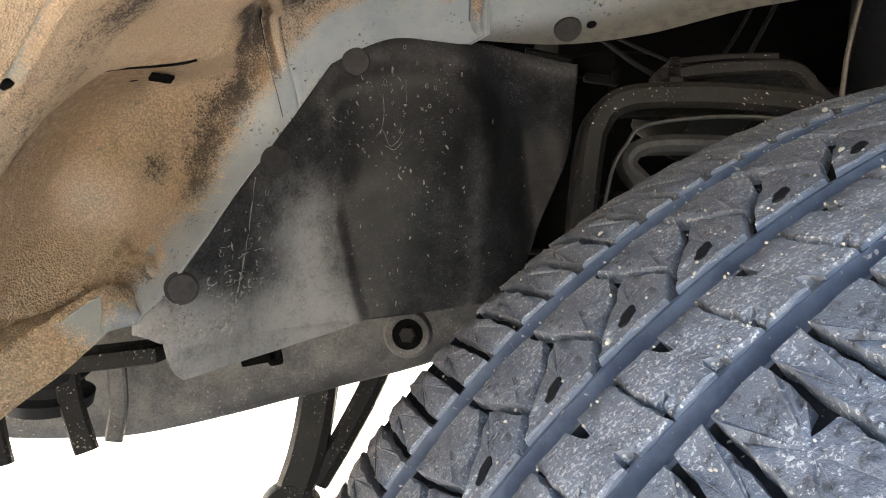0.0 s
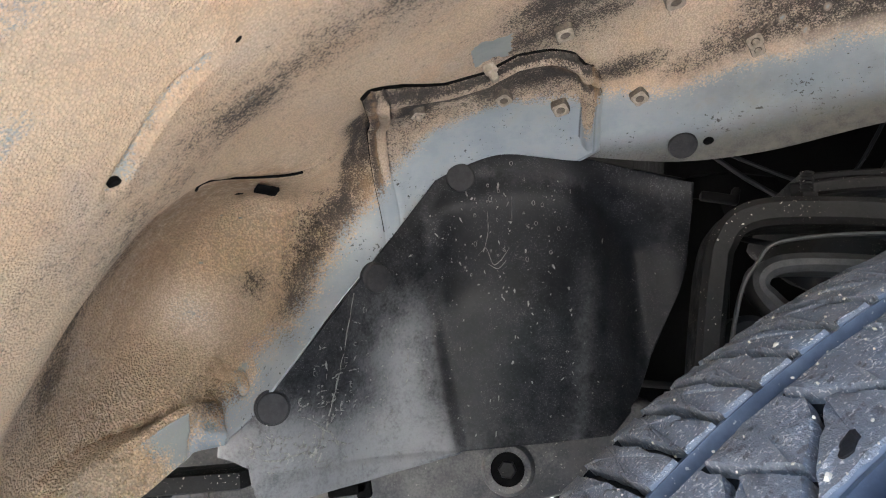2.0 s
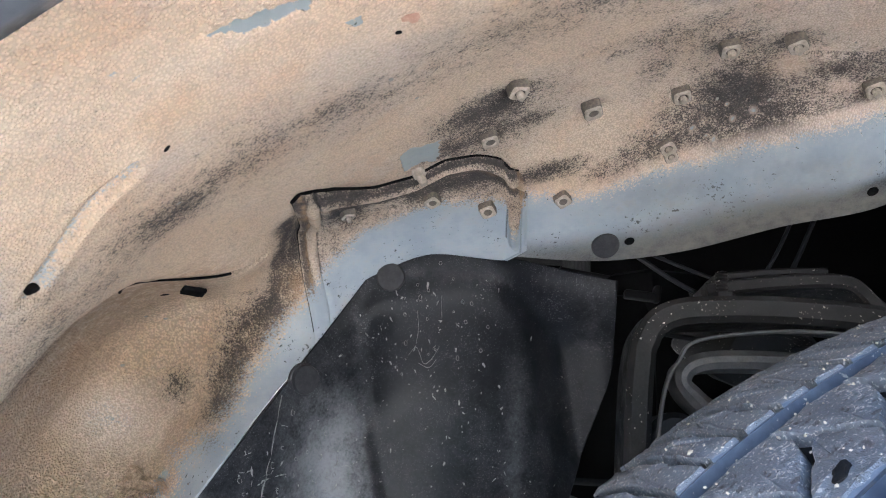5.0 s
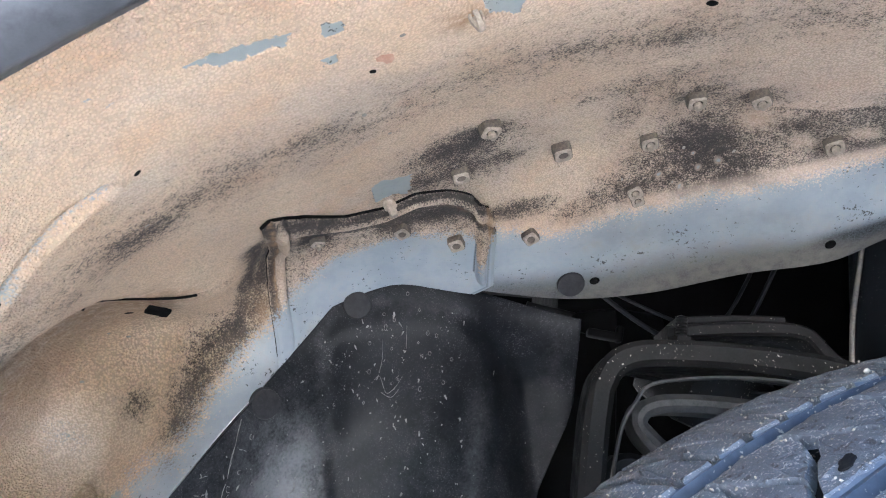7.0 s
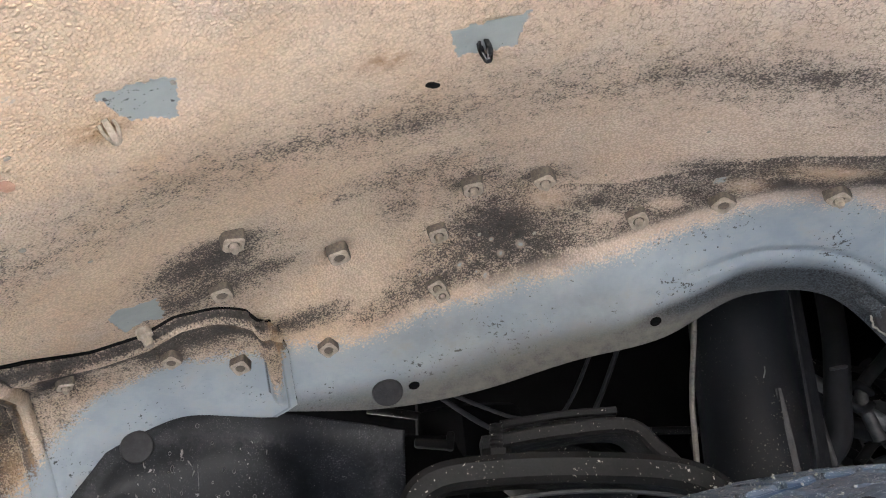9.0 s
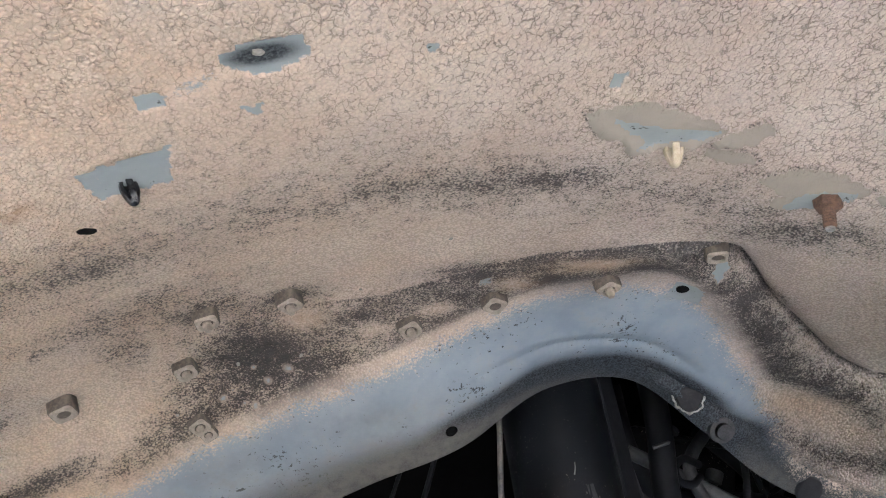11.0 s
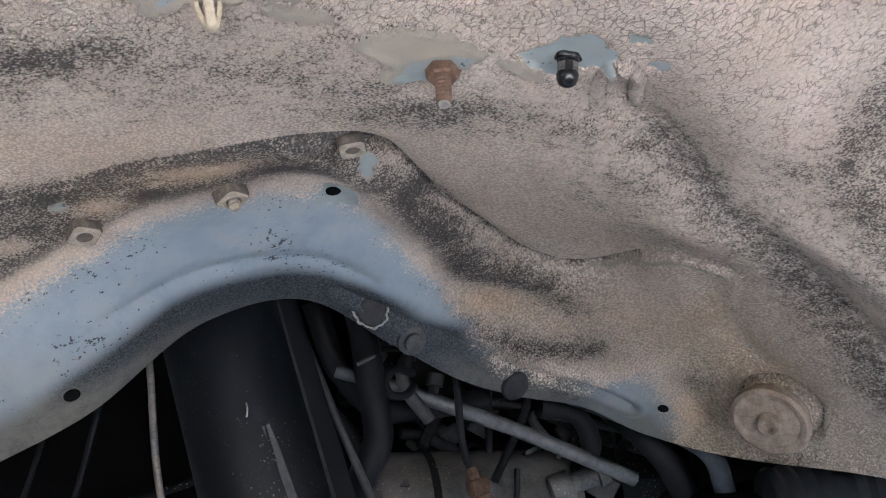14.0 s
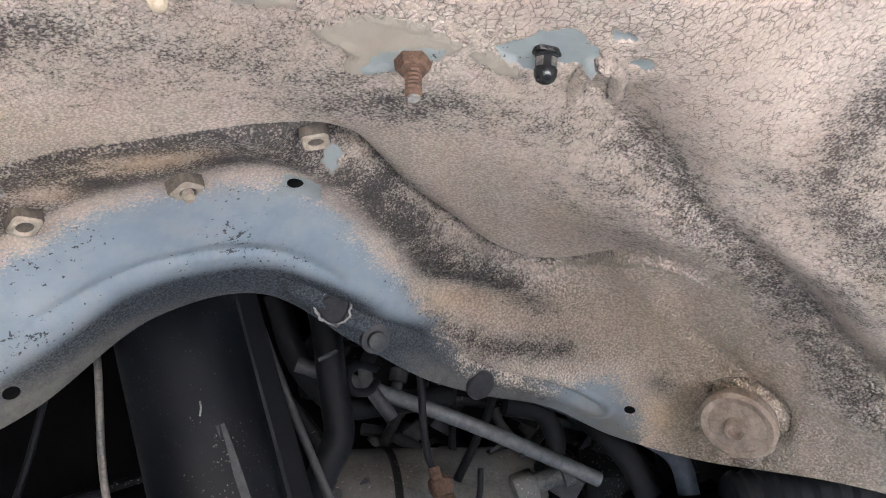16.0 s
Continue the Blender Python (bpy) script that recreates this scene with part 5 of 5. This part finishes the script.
    flecks.append(splash([(cx + r * math.cos(t), cz + r * e * math.sin(t)) for t in np.linspace(0, 2 * math.pi, 9)[:-1]], .00032, True))
# runs and scratches
for pts, w in (([(-.114, .565), (-.117, .53), (-.121, .50), (-.125, .475)], .0007), ([(-.130, .452), (-.126, .468), (-.122, .476)], .002), ([(-.120, .452), (-.124, .462), (-.132, .470)], .0018),
               ([(-.028, .606), (-.022, .612), (-.016, .600), (-.010, .604), (-.004, .614)], .0004), ([(-.020, .600), (-.012, .597), (-.006, .604)], .0005), ([(-.022, .64), (-.021, .625), (-.023, .612)], .0004),
               ([(-.004, .652), (-.003, .635)], .0004), ([(-.166, .446), (-.15, .444), (-.135, .450)], .0016)):
    flecks.append(splash(pts, w))
tagged(part("dried_mud", joined(*flecks), FLECK, splash_shield, "dried pale mud flecks, splashes and runs", flat=True), kind="stuff")

# ---- subframe rail ----
subframe = thing("subframe", "dusty black steel subframe rail with a slot", "subframe")
RX = np.linspace(-.50, .12, 90)
rlow = np.interp(RX, (-.5, -.336, -.247, -.17, -.087, .016, .064, .12), (.318, .321, .329, .350, .377, .409, .429, .452))
rlow = np.convolve(np.pad(rlow, 4, mode="edge"), np.ones(9) / 9, "valid")
front = np.interp(RX, (-.5, -.25, 0, .12), (.70, .705, .715, .715))
loop = []
tall = np.interp(RX, (-.12, .02, .12), (.14, .10, .045))
for y0, k, dz in ((.09, 1, 0), (.004, 1, 0), (0, 1, -.006), (0, 0, .014), (.004, 0, .003), (.012, 0, 0), (.09, 0, 0)):
    loop.append(np.stack([RX, front + y0, rlow + k * tall + dz], -1))
sheet("rail", np.stack(loop, 1), FRAME, subframe, thick=0.004)
part("slot", joined(block(.034, .006, .010, .002), block(.014, .006, .016, .003, pose(.014, 0, -.001))), DARK, subframe, "dark slot in the rail", pose(-.128, .706, .407, 0, -14, 0))
boss = part("mount_boss", rings([(.022, -.02), (.022, .0), (.019, .004), (.014, .0045), (.0125, -.006), (.0004, -.006)], 28), FRAME, subframe, m=along((.004, .708, .437), (0, -1, 0)))
part("socket", rings([(.0150, -.004), (.0150, .0030), (.0138, .0034), (.0004, .0036)], 28), DARK, boss, "dark deep socket")
part("bolt_head", rings([(.0072, .000), (.0072, .006), (.0060, .0075), (.0004, .0078)], 24, True, hexagon(.0120)), ARM, boss, "grimy hexagon bolt head")
for pts, w in (([(-.078, .745, .40), (-.082, .74, .35), (-.088, .735, .31), (-.098, .73, .27), (-.10, .73, .22)], .034), ([(-.018, .775, .43), (-.03, .765, .385), (-.052, .755, .335), (-.078, .745, .285)], .022)):
    part("strut_leg", ribbon(pts, w, .028, 6, (1, 0, 0), .006), ARM, subframe, "dark hanging leg")
part("leg_foot", rings([(.010, -.016), (.026, -.014), (.030, 0), (.026, .014), (.010, .016)], 24), ARM, subframe, m=along((-.098, .728, .262), (0.2, -1, 0.1)))

# ---- radiator mount and brackets at the front end ----
front_mount = thing("front_mount", "black rubber mount and hanging steel brackets under the front panel", "mount bracket")
part("rubber_mount", rings([(.02, -.022), (.034, -.018), (.036, -.008), (.028, -.004), (.028, .004), (.034, .010), (.034, .018), (.015, .022)], 32), HOSE, front_mount, m=pose(-.285, .640, .388, 8, 0, 0))
part("shelf", block(.13, .07, .014, .004), ARM, front_mount, m=pose(-.245, .640, .412, 0, -10, 0))
part("hook", ribbon([(-.262, .625, .405), (-.256, .622, .38), (-.244, .62, .350), (-.240, .62, .340)], .018, .010, 6, (1, .2, 0)), ARM, front_mount)
part("hook", ribbon([(-.228, .640, .405), (-.224, .638, .375), (-.226, .636, .345)], .014, .010, 6, (1, .2, 0)), FRAME, front_mount)
part("hook", ribbon([(-.318, .62, .37), (-.312, .62, .345), (-.306, .62, .325)], .012, .010, 6, (1, .2, 0)), ARM, front_mount)
part("bolt_head", rings([(.008, -.004), (.008, .004), (.0004, .005)], 12, True, hexagon(.013)), NUT, front_mount, "dusty bolt head", along((-.262, .618, .414), (0, -1, 0)))

# ---- upper suspension arm ----
upper_arm = thing("control_arm", "black dusty pressed-steel upper suspension arm", "suspension arm")
part("arm_web", ribbon([(.137, .615, .44), (.138, .610, .53), (.140, .603, .595), (.146, .597, .619), (.160, .592, .631), (.19, .590, .635), (.24, .590, .636), (.30, .592, .632), (.330, .597, .620), (.352, .602, .592)], .050, .018, 8, (0, 1, 0), .004), ARM, upper_arm)
part("arm_edge", ribbon([(.1475, .588, .44), (.1485, .583, .52), (.1535, .577, .577), (.162, .571, .599), (.176, .566, .6135), (.235, .564, .6215), (.295, .566, .6185), (.322, .572, .609)], .006, .0022, 8, (0, 1, 0), .0006), DULL, upper_arm, "thin paler lower edge")
part("lower_shell", ribbon([(.205, .60, .560), (.178, .597, .575), (.168, .592, .590), (.178, .588, .600), (.215, .587, .603), (.27, .590, .602)], .040, .012, 8, (0, 1, 0), .004), DULL, upper_arm)
part("bush", rings([(.016, -.03), (.020, -.026), (.020, .026), (.016, .03)], 24), HOSE, upper_arm, m=along((.165, .622, .548), (0, 1, 0)))
part("bracket_plate", ribbon([(.190, .625, .655), (.24, .623, .662), (.283, .622, .664), (.300, .62, .650), (.31, .62, .640)], .05, .010, 6, (0, 1, 0), .002), ARM, upper_arm)
part("bracket_plate", ribbon([(.205, .655, .672), (.25, .655, .678), (.286, .655, .680)], .04, .006, 6, (0, 1, 0), .0015), ARM, upper_arm)
bolt = part("arm_bolt", rings([(.0085, 0), (.0085, .006), (.0045, .0065)] + [(.0046 if k % 2 else .0038, .008 + .0012 * k) for k in range(12)] + [(.0006, .0225)], 18, True, lambda a, r, z: r / math.cos((a % (math.pi / 3)) - math.pi / 6) * .95 if r > .007 else r), ARM, upper_arm, "dark threaded bolt and nut", along((.197, .592, .644), (0, 0, 1)))
part("side_clip", joined(block(.030, .012, .007, .002), block(.006, .012, .014, .002, pose(.012, 0, .003))), CAVITY, upper_arm, "dark plastic cable clip", pose(.160, .70, .668, 0, 5, 0))

# ---- suspension strut with its bracket flange ----
strut = thing("suspension_strut", "satin black suspension strut tube with a scuffed stripe", "suspension strut")
part("tube", rings([(.040, -.50), (.040, .30), (.036, .31), (.0004, .31)], 48), TUBE, strut, m=along((.4085, .700, .70), (.035, .02, 1)))
part("bracket_flange", ribbon([(.441, .690, .30), (.445, .692, .55), (.449, .695, .72), (.455, .700, .90)], .030, .016, 6, (.75, .66, 0), .005), HOSE, strut, "black ridge along the strut, speckled with grit")
part("scuff", ribbon([(.4175, .6590, .56), (.4170, .6600, .63), (.4150, .6606, .680), (.4135, .6607, .698)], .0058, .0008, 6, (1, .1, 0), .0004), DULL, strut, "grey scuffed stripe")
part("chip", ribbon([(.4042, .6601, .706), (.4060, .6602, .7105), (.4064, .6602, .7145)], .0011, .0006, 5, (1, .1, 0), .0003), WHITE, strut, "pale paint chip")

# ---- cables, hoses and the steering rod ----


def cable(name, label, pts, r, mat, **kw):
    ob = part(name, tube(pts, r, **kw), mat, None)
    return tagged(ob, label, name.replace("_", " "))


cable("brake_cable", "thin grey steel-braided cable hanging beside the strut", [(.362, .664, .80), (.360, .662, .757), (.349, .660, .695), (.346, .660, .652), (.342, .665, .56)], .0021, STEEL)
cable("brake_cable", "thin dark cable running down behind the strut", [(.462, .735, .83), (.465, .727, .78), (.469, .720, .70), (.473, .715, .645), (.478, .71, .58)], .0030, DULL)
cable("wiring_loom", "slack dark wire under the housing lip", [(.10, .75, .75), (.20, .725, .700), (.235, .715, .688), (.265, .715, .695), (.31, .73, .78)], .0016, HOSE)
cable("wiring_loom", "slack dark wire under the housing lip", [(.12, .76, .75), (.20, .745, .69), (.25, .74, .672), (.29, .75, .69), (.34, .76, .79)], .0022, HOSE)
clamped = cable("coolant_hose", "dull black rubber hose with a clamp", [(.530, .775, .83), (.522, .765, .76), (.512, .762, .71), (.505, .762, .675), (.488, .765, .655), (.47, .78, .63)], .0115, HOSE)
cable("coolant_hose", "dull black rubber hose behind the strut", [(.50, .80, .80), (.505, .81, .74), (.53, .82, .70), (.57, .83, .69), (.63, .84, .68)], .010, HOSE)
cable("coolant_hose", "dull black rubber hose bending under the lip", [(.70, .80, .70), (.715, .79, .64), (.728, .77, .60), (.735, .76, .56), (.73, .75, .48)], .011, HOSE)
cable("drain_hose", "blue-grey rubber drain hose under the housing", [(.68, .775, .655), (.70, .748, .628), (.728, .722, .596), (.742, .712, .570), (.738, .712, .535), (.735, .715, .46)], .0085, BLUE_HOSE)
part("hose_clamp", tube([(.5265, .7630, .736), (.517, .7505, .733), (.5045, .7510, .731)], .0017), DULL, clamped, "thin steel band round a hose")
rod = cable("steering_rod", "straight grey steel rod crossing the engine bay", [(.500, .80, .740), (.548, .795, .705), (.624, .785, .645), (.705, .772, .572)], .0062, ROD)
part("rod_end", tube([(.556, .785, .716), (.540, .775, .722), (.528, .772, .716), (.528, .772, .704), (.541, .776, .700), (.553, .783, .706)], .0035, 10, 6), HOSE, rod, "bent dark loop")
cable("brake_pipe", "thin dark pipe going down to a connector", [(.578, .748, .715), (.574, .745, .695), (.566, .748, .665), (.562, .752, .640), (.563, .752, .625)], .0030, HOSE)
connector = tagged(part("pipe_connector", joined(rings([(.006, 0), (.006, .012), (.0045, .013), (.0045, .022), (.0004, .022)], 18), block(.020, .016, .014, .002, pose(.002, 0, -.006))), RUST, None, m=along((.561, .750, .608), (.05, 0, 1))), "rusty brown pipe connector with a hexagon end", "connector")
part("banjo_nut", rings([(.009, 0), (.0095, .004), (.0095, .008), (.006, .009), (.006, .013), (.0004, .0135)], 18), RUST, connector, "rusty banjo nut", along((.020, -.004, .006), (.2, -1, .1)))
canister = thing("canister", "dark grimy round canister with a band seam", "canister")
cm = along((.545, .86, .610), (.93, -.02, -.30))
part("shell", rings([(.03, -.055), (.046, -.048), (.050, -.035), (.050, .055), (.0515, .057), (.0515, .063), (.050, .065), (.050, .125), (.044, .138), (.02, .142)], 48), CAN, canister, m=cm)
part("band", rings([(.0508, .000), (.0525, .001), (.0525, .006), (.0508, .007)], 48, False), ARM, canister, m=cm)
# grimy boxes, brackets and pipes deep in the bay
bay = thing("engine_parts", "dark grimy brackets, pipes and boxes deep in the engine bay", "engine part")
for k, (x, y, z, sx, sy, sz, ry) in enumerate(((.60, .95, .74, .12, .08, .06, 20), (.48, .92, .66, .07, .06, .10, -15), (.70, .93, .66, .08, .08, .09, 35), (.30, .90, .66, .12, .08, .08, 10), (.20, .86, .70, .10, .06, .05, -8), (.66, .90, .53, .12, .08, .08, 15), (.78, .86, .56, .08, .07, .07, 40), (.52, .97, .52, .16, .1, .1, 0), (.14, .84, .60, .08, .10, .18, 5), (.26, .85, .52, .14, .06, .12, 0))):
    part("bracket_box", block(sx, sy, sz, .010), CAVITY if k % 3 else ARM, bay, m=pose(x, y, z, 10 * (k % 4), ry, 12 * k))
for k, pts in enumerate(([(.45, .86, .80), (.50, .87, .72), (.52, .88, .66), (.50, .88, .58)], [(.60, .86, .76), (.64, .87, .72), (.66, .86, .68), (.72, .85, .66)], [(.56, .84, .66), (.60, .85, .685), (.66, .84, .665), (.70, .83, .63)], [(.66, .80, .655), (.69, .80, .64), (.70, .81, .61), (.68, .82, .59)], [(.10, .84, .72), (.28, .86, .70), (.50, .88, .70)], [(.10, .84, .69), (.24, .87, .66), (.50, .88, .655)], [(.73, .80, .60), (.76, .79, .57), (.77, .79, .53)])):
    part("pipe", tube(pts, (.006, .008, .005, .009, .004, .003, .007)[k], 12), HOSE if k % 2 else ARM, bay)
rng = random.Random(21)
for k in range(84):
    x, y, z = rng.uniform(.46, .80), rng.uniform(.80, .95), rng.uniform(.50, .76)
    if z > .80 - abs(x - .45) * .4:
        continue
    d = Vector((rng.gauss(0, 1), rng.gauss(0, .5), rng.gauss(0, 1))).normalized()
    if k % 3 == 0:
        part("fitting", rings([(.008, -.02), (.011, -.018), (.011, -.004), (.007, -.003), (.007, .014), (.010, .015), (.010, .022), (.003, .024)], 16), (DULL, FRAME, HOSE)[k % 9 // 3], bay, m=along((x, y, z), d) @ Matrix.Scale(rng.uniform(.6, 1.3), 4))
    elif k % 3 == 1:
        a = Vector((x, y, z))
        w = Vector((rng.gauss(0, .03), rng.gauss(0, .02), rng.gauss(0, .03)))
        part("small_pipe", tube([a - d * .06, a - d * .02 + w * .5, a + d * .03 + w, a + d * .07 + w * .3], rng.uniform(.002, .006), 10), (HOSE, ARM, DULL)[k % 5 % 3], bay)
    else:
        part("small_bracket", joined(block(.035, .004, .022, .001), block(.004, .02, .022, .001, pose(.016, .01, 0))), (DULL, FRAME)[k % 2], bay, m=along((x, y, z), d, k * 40))
# corrugated black boot below the rear end of the housing
boot = thing("rubber_boot", "corrugated black rubber boot below the housing", "rubber boot")
part("bellows", tube([(.735, .665, .535), (.765, .655, .528), (.80, .64, .518), (.835, .625, .508), (.87, .61, .495)], .020, 24, 6, ribs=.14), HOSE, boot)
part("sill", block(.30, .18, .08, .012), CAVITY, boot, "grimy black panel", pose(.86, .72, .47, 0, 16, -20))

# ---- the wheel, steered a little ----
wheel = thing("wheel", "car wheel with a dusty worn grey tyre standing on the ground", "wheel")
wheel.matrix_basis = pose(.342, .200, .278, 3.1, 0, 16.5)
R, DEPTH = .325, .0062
# turned tyre body round local y: (offset along the axle, radius)
BODY = [(-.090, .205), (-.105, .235), (-.108, .265), (-.098, .292), (-.075, .309)]
for s0, s1 in ((-.0585, -.0216), (-.0106, .0433), (.0509, .0791), (.0874, .1358), (.1447, .2060)):
    for s, d in ((s0 - .0006, DEPTH), (s0, .0014), (s0 + .0014, .0014), (s0 + .0020, .0044), (s0 + .5 * (s1 - s0), .0044), (s1 - .0020, .0044), (s1 - .0014, .0014), (s1, .0014), (s1 + .0006, DEPTH)):
        sag = .008 * (max(0, abs(s - .0615) - .10) / .0465) ** 2
        BODY.append((s, R - sag - d))
BODY += [(.212, .296), (.217, .288), (.226, .265), (.223, .235), (.210, .205)]


def turned(profile, segments=160):
    bm = rings([(r, s) for s, r in profile], segments, False)
    bmesh.ops.rotate(bm, cent=(0, 0, 0), matrix=Matrix.Rotation(radians(-90), 3, "X"), verts=bm.verts)
    return bm


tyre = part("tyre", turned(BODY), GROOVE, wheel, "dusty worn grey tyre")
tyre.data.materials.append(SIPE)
for face in tyre.data.polygons:  # the floor of the cuts between the tread blocks, blackened for their shade
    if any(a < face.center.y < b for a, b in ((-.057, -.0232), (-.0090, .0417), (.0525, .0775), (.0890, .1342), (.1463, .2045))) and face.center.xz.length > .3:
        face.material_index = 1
part("rim", turned([(-.080, .02), (-.075, .10), (-.060, .16), (-.085, .195), (-.093, .207), (-.08, .207), (-.05, .19), (.17, .19), (.20, .207), (.213, .207), (.205, .195), (.18, .185), (.05, .17), (.0, .10), (.0, .02)], 96), STEEL, wheel, "grey steel rim")
PITCH = 2 * math.pi / 76


def tread_block(outline, depth=.0052, bevel=.0007, rough=.0005, seed=0):
    """A curved tread block from an outline of (offset along the axle, arc length)."""
    rng = random.Random(seed)
    pts = []
    for (s0, c0), (s1, c1) in zip(outline, outline[1:] + outline[:1]):
        steps = max(1, round(math.hypot(s1 - s0, c1 - c0) / .0035))
        for k in range(steps):  # torn, uneven edges, but straight along the grooves
            q = 0 if abs(s1 - s0) < .0008 else .00045
            pts.append((s0 + (s1 - s0) * k / steps, c0 + (c1 - c0) * k / steps + rng.uniform(-q, q)))
    ms, mc = sum(p[0] for p in pts) / len(pts), sum(p[1] for p in pts) / len(pts)
    bm = bmesh.new()

    def at(s, c, r):
        sag = .008 * (max(0, abs(s - .0615) - .10) / .0465) ** 2
        a = c / R
        return bm.verts.new(((r - sag) * math.sin(a), s, (r - sag) * math.cos(a)))

    loops = []
    for inset, r in ((-.0006, R - depth), (0, R - bevel), (bevel, R)):
        loop = []
        for s, c in pts:
            d = math.hypot(s - ms, c - mc)
            k = 1 - inset / max(d, .003)
            loop.append(at(ms + (s - ms) * k, mc + (c - mc) * k, r + rng.uniform(-rough, rough) * (r > R - .002)))
        loops.append(loop)
    n = len(pts)
    ends = (min(p[0] for p in pts), max(p[0] for p in pts))
    for u, w in zip(loops, loops[1:]):
        for k in range(n):
            wall = bm.faces.new((u[k], u[(k + 1) % n], w[(k + 1) % n], w[k]))
            if u is loops[0] and any(abs(pts[k][0] - e) + abs(pts[(k + 1) % n][0] - e) < .0012 for e in ends):
                wall.material_index = 1  # the smooth wall of a groove
    inner = [at(ms + (s - ms) * .5, mc + (c - mc) * .5, R + rng.uniform(-rough, rough)) for s, c in pts]
    for k in range(n):
        bm.faces.new((loops[-1][k], loops[-1][(k + 1) % n], inner[(k + 1) % n], inner[k]))
    mid = at(ms, mc, R)
    for k in range(n):
        bm.faces.new((inner[k], inner[(k + 1) % n], mid))
    bmesh.ops.recalc_face_normals(bm, faces=bm.faces)
    mesh = bpy.data.meshes.new("tread_block")
    bm.to_mesh(mesh)
    bm.free()
    mesh.materials.append(RUBBER)
    mesh.materials.append(GROOVE)
    mesh.shade_smooth()
    mesh.set_sharp_from_angle(angle=radians(40))
    return mesh


L = PITCH * R  # about 27 mm along the tread
g = .0012


def inset(outline, d):
    """The outline moved inwards by d."""
    area = sum(a[0] * b[1] - b[0] * a[1] for a, b in zip(outline, outline[1:] + outline[:1]))
    out = []
    for a, b, c in zip(outline[-1:] + outline[:-1], outline, outline[1:] + outline[:1]):
        e, f = (Vector(b) - Vector(a)).normalized(), (Vector(c) - Vector(b)).normalized()
        n0, n1 = Vector((-e.y, e.x)), Vector((-f.y, f.x))
        m = (n0 + n1) * (1 if area > 0 else -1)
        k = max(m.length_squared / 2, .35)
        out.append(tuple(Vector(b) + m * (d / k)))
    return out


SHAPES = [
    # inner shoulder, two narrow blocks a pitch
    tread_block([(.1453, .0018), (.208, -.0018), (.208, L / 2 - .0062), (.1453, L / 2 - .0014)], seed=1),
    tread_block([(.1453, L / 2 + .0014), (.208, L / 2 - .0018), (.208, L - .0062), (.1453, L - .0018)], seed=2),
    # second rib: a hooked cut from one groove, a zigzag sipe to the other
    tread_block(inset([(.0880, .0), (.1000, .009), (.1120, .0215), (.1210, L + .0022), (.1110, L + .0055), (.1000, L + .009), (.0880, L)], .0014), seed=3),
    tread_block(inset([(.1000, .009), (.1110, .0055), (.1235, .0015), (.1352, -.001), (.1352, L - .001), (.1235, L + .0015), (.1120, .0215)], .0013), seed=4),
    # centre rib, nearly closed, with hooked notches on both sides
    tread_block([(.0515, .0004), (.0545, .0004), (.0575, .0045), (.0605, .0045), (.0600, .0004), (.0785, .0004), (.0785, L * .40), (.0730, L * .43), (.0690, L * .47), (.0685, L * .55), (.0735, L * .57), (.0785, L * .56), (.0785, L - .0004), (.0515, L - .0004), (.0515, L * .64), (.0550, L * .60), (.0565, L * .53), (.0545, L * .48), (.0515, L * .48)], seed=5),
    # outer ribs
    tread_block([(-.0100, -.006 + g), (.0427, .003 + g), (.0427, L * .62 + .003 - g), (.0265, L * .62 - g), (.0240, L * .30), (.0205, L * .30), (.0190, L * .62 - g), (-.0100, L * .62 - .006 - g)], seed=6),
    tread_block([(-.0100, L * .62 - .006 + g), (.0427, L * .62 + .003 + g), (.0427, L + .003 - g), (-.0100, L - .006 - g)], seed=7),
    tread_block([(-.058, g + .004), (-.0222, g), (-.0222, L - g), (-.058, L - g + .004)], seed=8),
]
# a chipped stud hole in each second-rib block, its shade a proud dark disc
PIT = rings([(.0021, -.0010), (.0021, .0004), (.0014, .0006), (.0002, .0006)], 14, True, lambda t, v, h: v * (1 + .22 * math.sin(2 * t + 1) + .12 * math.sin(5 * t)))
bmesh.ops.scale(PIT, vec=(1.7, 1.1, 1), verts=PIT.verts)
bmesh.ops.transform(PIT, matrix=Matrix.Rotation(.0172 / R, 4, "Y") @ pose(0, .0962, R, 0, 0, 28), verts=PIT.verts)
PIT_MESH = bpy.data.meshes.new("stud_pit")
PIT.to_mesh(PIT_MESH)
PIT.free()
PIT_MESH.materials.append(SIPE)
# stones and grit held in the tread
bits = []
rng = random.Random(4)
for k in range(2200):
    a = rng.uniform(-1.5, .4)
    s = rng.choice((.140, .083, .047)) + rng.gauss(0, .005) if k % 3 == 0 else rng.uniform(-.05, .178)
    q = rng.uniform(.0002, .0005) * (2.2 if rng.random() < .03 else 1)
    r = R - (DEPTH - q if abs(s - .140) < .005 or abs(s - .083) < .005 or abs(s - .047) < .005 else -q * .2)
    bm = rings([(q * .6, -q * .7), (q, 0), (q * .55, q * .75)], 6, True, lambda t, v, z: v * (1 + .35 * math.sin(2 * t + k)))
    bmesh.ops.transform(bm, matrix=Matrix.Rotation(a, 4, "Y") @ pose(0, s, r, 40 * k, 70 * k, 0), verts=bm.verts)
    bits.append(bm)
tagged(part("tread_grit", joined(*bits), STONE, tyre, "pale grit and small stones in the tread", flat=True), kind="stuff")
for k in range(76):
    if -112 <= (k * 360 / 76 + 180) % 360 - 180 <= 58:
        for mesh in SHAPES + [PIT_MESH]:
            put(mesh.name.split(".")[0], mesh, tyre, m=Matrix.Rotation(k * PITCH + .0024 / R, 4, "Y"))
